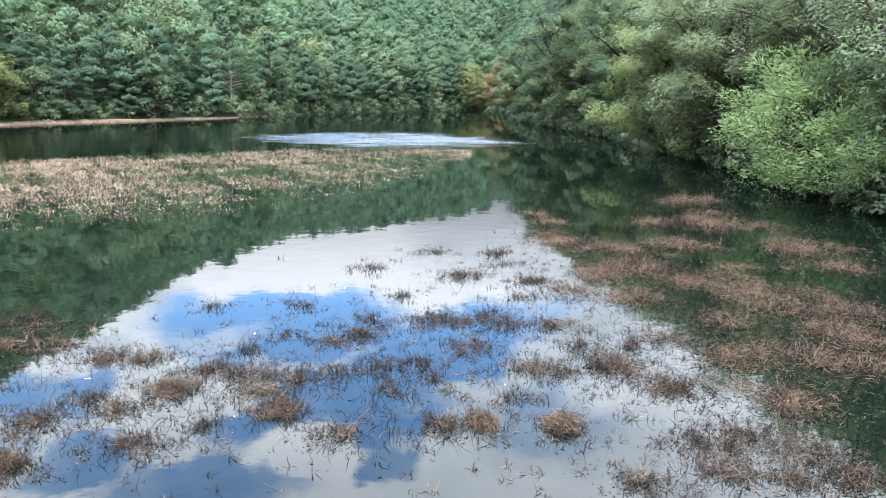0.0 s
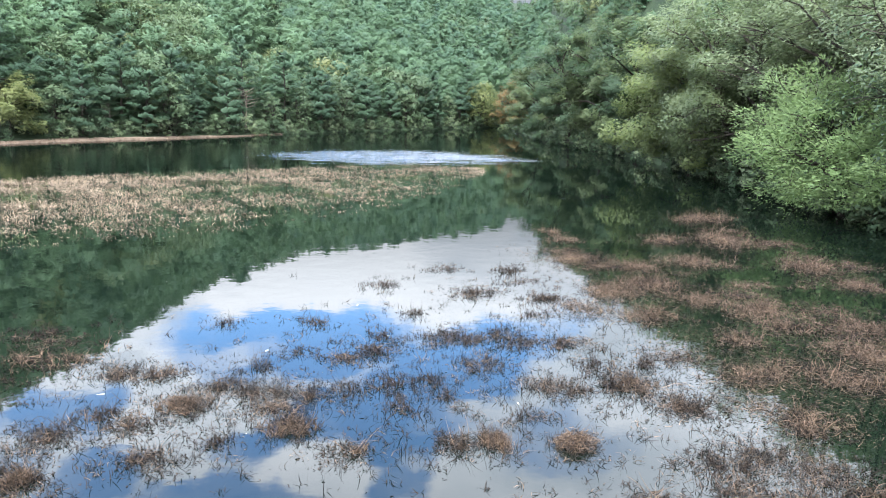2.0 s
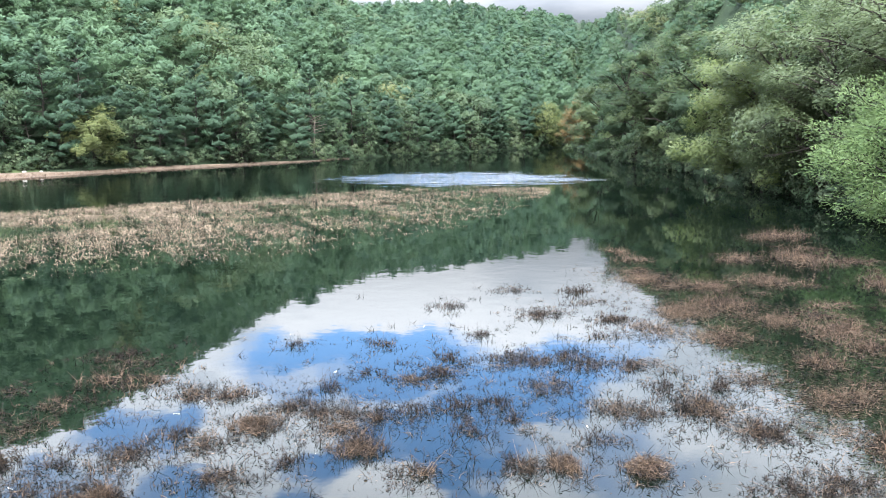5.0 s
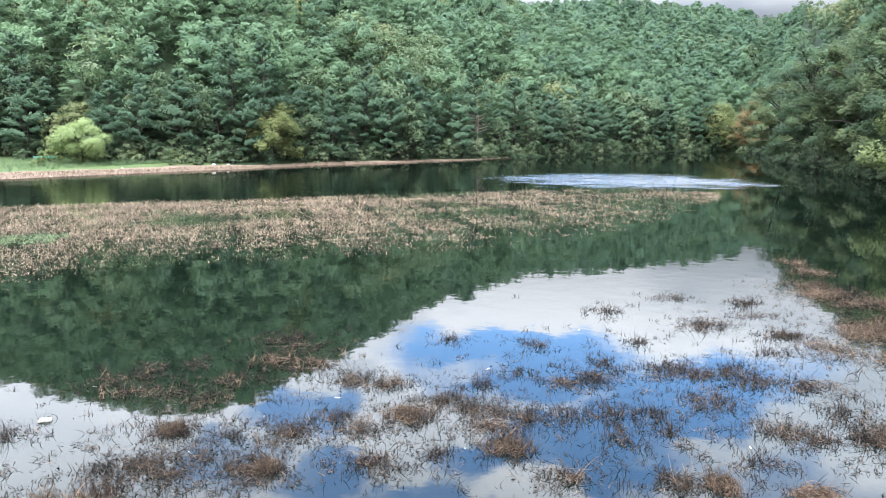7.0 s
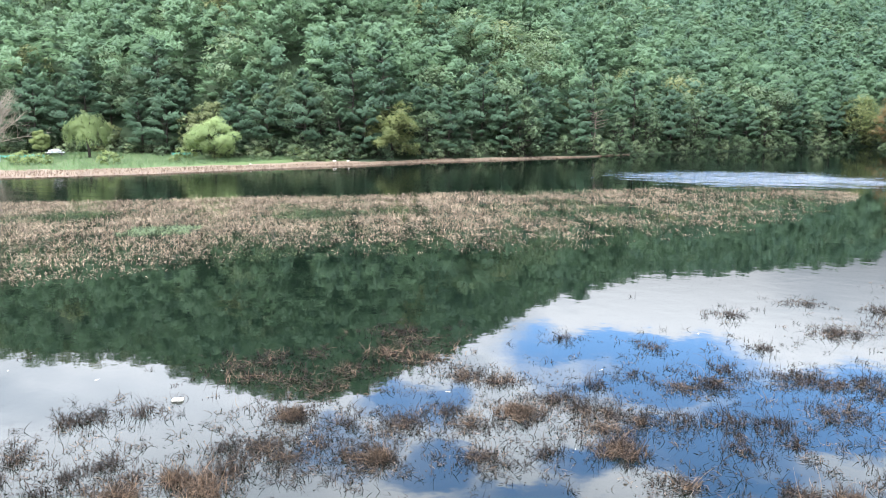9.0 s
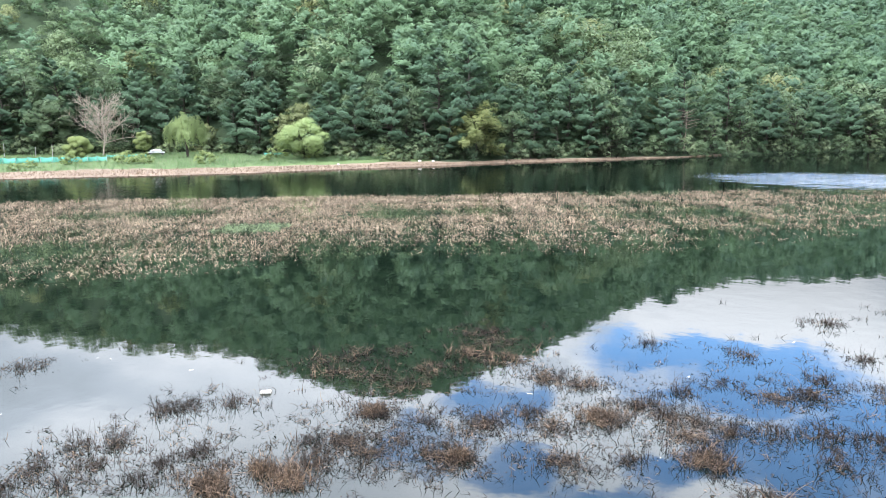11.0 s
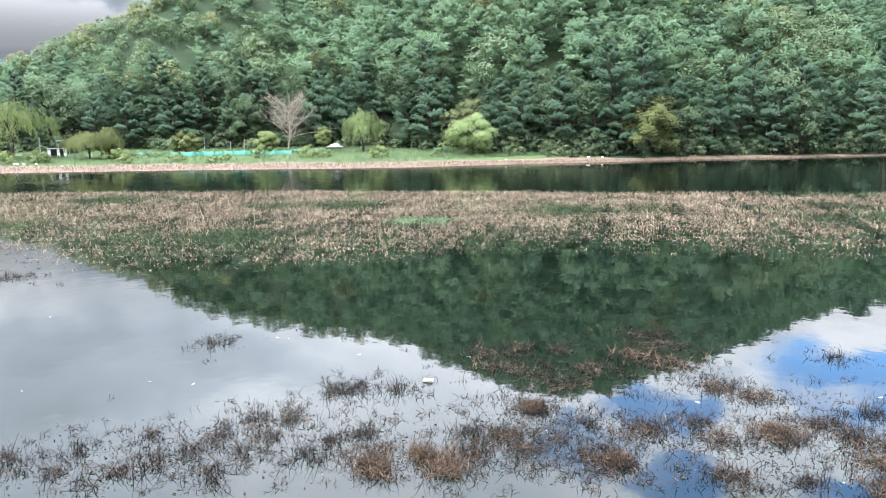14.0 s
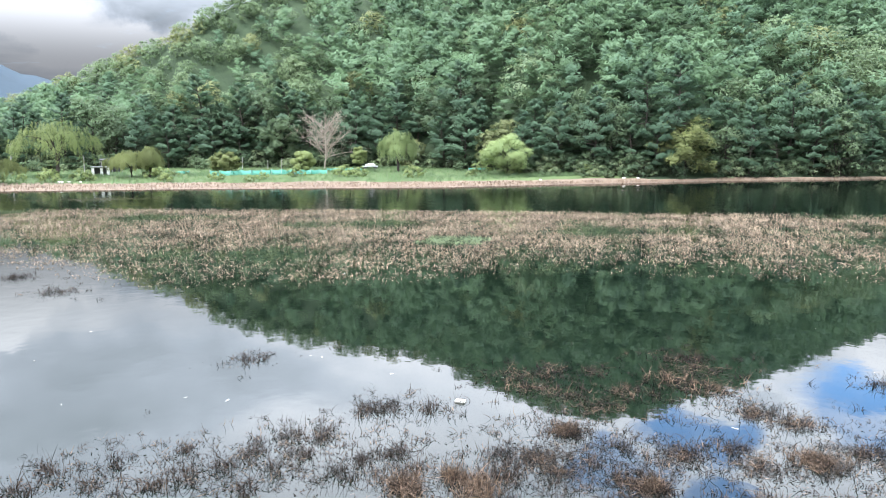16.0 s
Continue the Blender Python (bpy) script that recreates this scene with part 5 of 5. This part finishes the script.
x, y, z = on_land(57.2, 166)
bt = tagged(new("bare_tree"), "pale leafless tree at the edge of the woods", "tree")
V, F = bare_tree(rng, 12.6)
part("trunk", mesh_np("trunk", V, F, [PALE_BARK], None, True), bt)
place(bt, x, y)
x, y, z = on_land(15.6, float(table(FOOT, 15.6)) + 1.6)
sn = tagged(new("dead_tree"), "brown dead tree with bare level branches", "tree")
wood = [tube(spine(rng, (0, 0, -0.3), (0.05, 0, 1), 8.6, 6, 0.08), np.linspace(0.2, 0.07, 7), 6)]
for i in range(18):
    zz = 4.6 + i * 0.21
    ang = i * 2.4
    s = spine(rng, (0, 0, zz), (math.cos(ang), math.sin(ang), 0.15), rng.uniform(1.8, 3.4), 4, 0.25)
    wood.append(tube(s, np.linspace(0.08, 0.035, 5), 4))
V, F = join(wood)[:2]
part("trunk", mesh_np("trunk", V, F, [DEAD_BARK], None, True), sn)
place(sn, x, y)


def box_mesh(name, size, mat, bevel=0.03):
    bm = bmesh.new()
    bmesh.ops.create_cube(bm, size=1.0)
    bmesh.ops.scale(bm, vec=size, verts=bm.verts)
    if bevel:
        bmesh.ops.bevel(bm, geom=bm.edges[:], offset=bevel, segments=1, affect="EDGES")
    return bm_mesh(name, bm, [mat])


def pole_mesh(name, r, h, mat, lean=0.0):
    v, f = tube(np.array([(0, 0, -0.3), (lean * 0.5, 0, h * 0.5), (lean, 0, h)]), [r, r * 0.95, r * 0.85], 6)
    return mesh_np(name, v, f, [mat], None, True)


# turquoise net fences round the plots
def net_fence(az0, az1, d, h, n):
    x0, y0, z0 = on_land((az0 + az1) / 2, d)
    root = tagged(new("net_fence"), "low turquoise net fence round a vegetable plot", "fence", "net fences of the plots")
    root.location = (x0, y0, z0)
    tops = []
    post = pole_mesh("post", 0.035, h + 0.15, POST)
    for i in range(n + 1):
        a = az0 + (az1 - az0) * i / n
        x, y, z = on_land(a, d + rng.uniform(-0.6, 0.6))
        p = part("post", post, root)
        p.location = (x - x0, y - y0, z - z0)
        tops.append((x - x0, y - y0, z - z0))
    for (xa, ya, za), (xb, yb, zb) in zip(tops[:-1], tops[1:]):
        k = 9
        u = np.linspace(0, 1, k)
        sag = h * (1 - 0.18 * np.sin(np.pi * u) - 0.05 * rng.uniform(0, 1, k))
        lo = np.stack([xa + (xb - xa) * u, ya + (yb - ya) * u, za + (zb - za) * u + 0.05], 1)
        hi = lo + np.stack([rng.normal(size=k) * 0.05, rng.normal(size=k) * 0.05, sag], 1)
        back = np.array([0.0, 0.03, 0.0])
        V = np.concatenate([lo, hi, lo + back, hi + back])
        F = []
        for i in range(k - 1):
            F += [(i, i + 1, k + i + 1, k + i), (2 * k + i, 3 * k + i, 3 * k + i + 1, 2 * k + i + 1), (k + i, k + i + 1, 3 * k + i + 1, 3 * k + i)]
        part("net", mesh_np("net", V, F, [NET]), root)


for az0, az1, d, h, n in ((59.6, 65.4, 149, 1.0, 8), (54.4, 57.0, 155, 0.7, 4), (57.0, 59.4, 148, 0.9, 4), (66.8, 67.8, 156, 0.6, 2), (45.0, 46.4, 150, 0.6, 3)):
    net_fence(az0, az1, d, h, n)


# rows of crops
def crop_rows():
    chunks = []
    for az0, az1, d in ((53, 60, 154), (54, 66, 157), (55, 66, 160), (50, 58, 162), (44, 47, 147), (60, 67, 151), (71, 79, 156), (71, 79, 160), (66, 70, 156)):
        n = int((az1 - az0) * 60)
        a = rng.uniform(az0, az1, n)
        dd = d + rng.normal(size=n) * 0.5
        x, y = -np.sin(np.radians(a)) * dd, np.cos(np.radians(a)) * dd
        base = np.stack([x, y, ground_z(x, y)], 1)
        chunks.append(stems(rng, base, up_dirs(rng, n, 0.7), rng.uniform(0.3, 0.8, n), 0.13, 0.8, 2, 0.9))
    V, F, I = join(chunks)
    tagged(new("crop_rows", mesh_np("crop_rows", V, F, [CROP], None, False, np.tile([0.0, 0.0, 1.0], (len(V), 1)))), "rows of bright green vegetables on the far plots", "crops", kind="stuff")


crop_rows()

# low weeds and bushes along the foot of the woods and the shore
bush_parts = [broad_parts(rng, 1.5, 1.5, 600, 0.2, 0.05, 9) for _ in range(3)]
bushes = [tree_thing("bush", p, BARK, m, "low bush among the weeds of the far shore", "bushes of the meadow", "bush") for p, m in zip(bush_parts, (LIGHT, PALE_WEED, OAK))]
used = [False] * 3
for i in range(84):
    a = rng.uniform(33, 84)
    d = float(table(FOOT, a)) - rng.uniform(-1, 6) if i % 3 else float(table(SHORE, a)) + rng.uniform(11, 26)
    d = min(d, float(table(FOOT, a)))
    x, y = polar(a, d)
    k = i % 3
    s = rng.uniform(0.6, 1.5)
    if used[k]:
        place(copy_thing(bushes[k], Matrix.Identity(4)), x, y, rng.uniform(0, 6.28), s)
    else:
        place(bushes[k], x, y, 0, s)
        used[k] = True


def utility_pole(az, d, h, r, label):
    x, y, z = on_land(az, d)
    root = tagged(new("pole"), label, "pole", "poles on the meadow")
    root.location = (x, y, z)
    part("shaft", pole_mesh("shaft", r, h, POST, 0.05), root)
    cap = part("cap", box_mesh("cap", (r * 2.6, r * 2.6, 0.12), POST, 0.02), root)
    cap.location = (0.05, 0, h)


for az, d, h, r in ((77.9, 160, 6.0, 0.13), (73.6, 160, 3.6, 0.10), (63.1, 165, 2.6, 0.07), (60.3, 166, 2.2, 0.06), (61.3, 166, 1.8, 0.06)):
    utility_pole(az, d, h, r, "plain grey pole standing on the meadow")


# an open shed with a flat dark roof on posts
def shed(az, d):
    x, y, z = on_land(az, d)
    root = tagged(new("shed"), "small open shed with a flat dark roof on posts", "shed")
    root.location, root.rotation_euler = (x, y, z), (0, 0, radians(az + 6))
    roof = part("roof", box_mesh("roof", (4.2, 3.0, 0.18), DARK_ROOF), root)
    roof.location, roof.rotation_euler = (0, 0, 2.55), (radians(4), 0, 0)
    post = pole_mesh("post", 0.07, 2.5, POST)
    for px in (-1.9, 0.0, 1.9):
        for py in (-1.3, 1.3):
            part("post", post, root).location = (px, py, 0)
    wall = part("back_wall", box_mesh("back_wall", (3.9, 0.08, 1.9), DARK_ROOF), root)
    wall.location = (0, 1.2, 1.0)


shed(71.9, 166)


def white_hut(az, d):
    """A low white-sided hut with a dark doorway."""
    x, y, z = on_land(az, d)
    root = tagged(new("garden_hut"), "low white garden hut with a dark open front", "hut")
    root.location, root.rotation_euler = (x, y, z), (0, 0, radians(az))
    for px in (-1.3, 0.2, 1.3):
        part("side_panel", box_mesh("side_panel", (0.5, 0.10, 1.5), WHITE), root).location = (px, -0.9, 0.75)
    part("back_panel", box_mesh("back_panel", (3.0, 0.1, 1.5), DARK_ROOF), root).location = (0, 0.9, 0.75)
    rf = part("roof", box_mesh("roof", (3.4, 2.2, 0.14), METAL), root)
    rf.location, rf.rotation_euler = (0, 0, 1.6), (radians(-5), 0, 0)


white_hut(72.6, 157)


def white_load(az, d):
    """White sheeting heaped over a low cart on the meadow."""
    x, y, z = on_land(az, d)
    root = tagged(new("covered_cart"), "low cart heaped with crumpled white sheeting", "cart")
    root.location, root.rotation_euler = (x, y, z), (0, 0, radians(az + 8))
    part("bed", box_mesh("bed", (3.2, 1.5, 0.18), METAL), root).location = (0, 0, 0.62)
    bm = bmesh.new()
    bmesh.ops.create_icosphere(bm, subdivisions=3, radius=1.0)
    for v in bm.verts:
        q = noise.noise(v.co * 1.9) * 0.35 + noise.noise(v.co * 5.0) * 0.14
        v.co = Vector((v.co.x * 1.05 * (1 + q), v.co.y * 0.6 * (1 + q), max(v.co.z, -0.15) * 0.42 * (1 + q * 1.4)))
    sheet = part("sheet", bm_mesh("sheet", bm, [METAL]), root)
    sheet.location = (0.1, 0, 0.84)
    for px in (-1.1, 1.1):
        for py in (-0.72, 0.72):
            bm = bmesh.new()
            bmesh.ops.create_cone(bm, cap_ends=True, segments=14, radius1=0.3, radius2=0.3, depth=0.16)
            bmesh.ops.bevel(bm, geom=bm.edges[:], offset=0.03, segments=1, affect="EDGES")
            w = part("wheel", bm_mesh("wheel", bm, [DARK_ROOF]), root)
            w.location, w.rotation_euler = (px, py, 0.3), (radians(90), 0, 0)


white_load(53.8, 161)


# pale litter along the shore and a slab of foam afloat
def litter(x, y, z, size, turn, label):
    bm = bmesh.new()
    bmesh.ops.create_cube(bm, size=1.0)
    bmesh.ops.scale(bm, vec=size, verts=bm.verts)
    bmesh.ops.bevel(bm, geom=bm.edges[:], offset=min(size) * 0.2, segments=2, affect="EDGES")
    for v in bm.verts:
        v.co += Vector((noise.noise(v.co * 9), noise.noise(v.co * 7 + Vector((3, 0, 0))), 0)) * min(size) * 0.3
    ob = tagged(new("foam_slab", bm_mesh("foam_slab", bm, [FOAM])), label, "litter", "pale litter")
    ob.location, ob.rotation_euler = (x, y, z), (radians(3), radians(-4), turn)


litter(-14.5, 13.5, 0.03, (0.3, 0.15, 0.07), 0.5, "slab of pale foam floating among dead sprigs")
for az, d, s in ((75.1, 143, 1.2), (73.9, 142, 0.8), (34.9, 137, 0.9), (33.9, 137.5, 0.7), (41.0, 131, 0.6), (74.6, 143.5, 0.9), (72.4, 137, 0.5)):
    x, y, z = on_land(az, d)
    litter(x, y, z + 0.12 * s, (0.7 * s, 0.4 * s, 0.28 * s), d * 1.7, "pale foam litter lying on the far shore")


# leaf-sized flecks afloat on open water
def flecks():
    n = 28
    a = rng.uniform(-8, 79, n)
    d = rng.choice([1, 0], n, p=[0.6, 0.4]) * rng.uniform(14, 26, n)
    d = np.where(d < 1, rng.uniform(26, 60, n), d)
    base = np.stack([-np.sin(np.radians(a)) * d, np.cos(np.radians(a)) * d, np.full(n, 0.008)], 1)
    v, f = stems(rng, base, rng.normal(size=(n, 3)) * [1, 1, 0.02], rng.uniform(0.06, 0.2, n), 0.016, 0.4, 2, 0.0)
    v[:, 2] = 0.006 + np.abs(v[:, 2]) * 0.2
    tagged(new("floating_leaves", mesh_np("floating_leaves", v, f, [FOAM])), "pale leaves and flecks afloat on open water", "plant debris", kind="stuff")


flecks()


# the mountain beyond the spur, its haze painted as a blue base colour
def far_mountain():
    a = np.linspace(66, 112, 60)
    up = np.interp(a, [66, 72, 76.5, 78.1, 83, 92, 102, 112], [2.0, 3.4, 4.6, 5.2, 7.0, 8.0, 6.0, 2.0]) + 0.08 * np.sin(a * 2.1) + 0.05 * np.sin(a * 5.3)
    V, k = [], 5
    for i in range(k):
        d = 2300 + 260 * i
        z = 2 + np.tan(np.radians(up)) * 3340 * (i / (k - 1)) ** 0.8
        V.append(np.stack([-np.sin(np.radians(a)) * d, np.cos(np.radians(a)) * d, z], 1))
    V = np.concatenate(V)
    n = len(a)
    F = [(i * n + j, i * n + j + 1, (i + 1) * n + j + 1, (i + 1) * n + j) for i in range(k - 1) for j in range(n - 1)]
    tagged(new("backdrop", mesh_np("backdrop", V, F, [DISTANT], None, True)), "far wooded mountain behind the spur, coloured in haze blue", "mountain", kind="structure")


far_mountain()
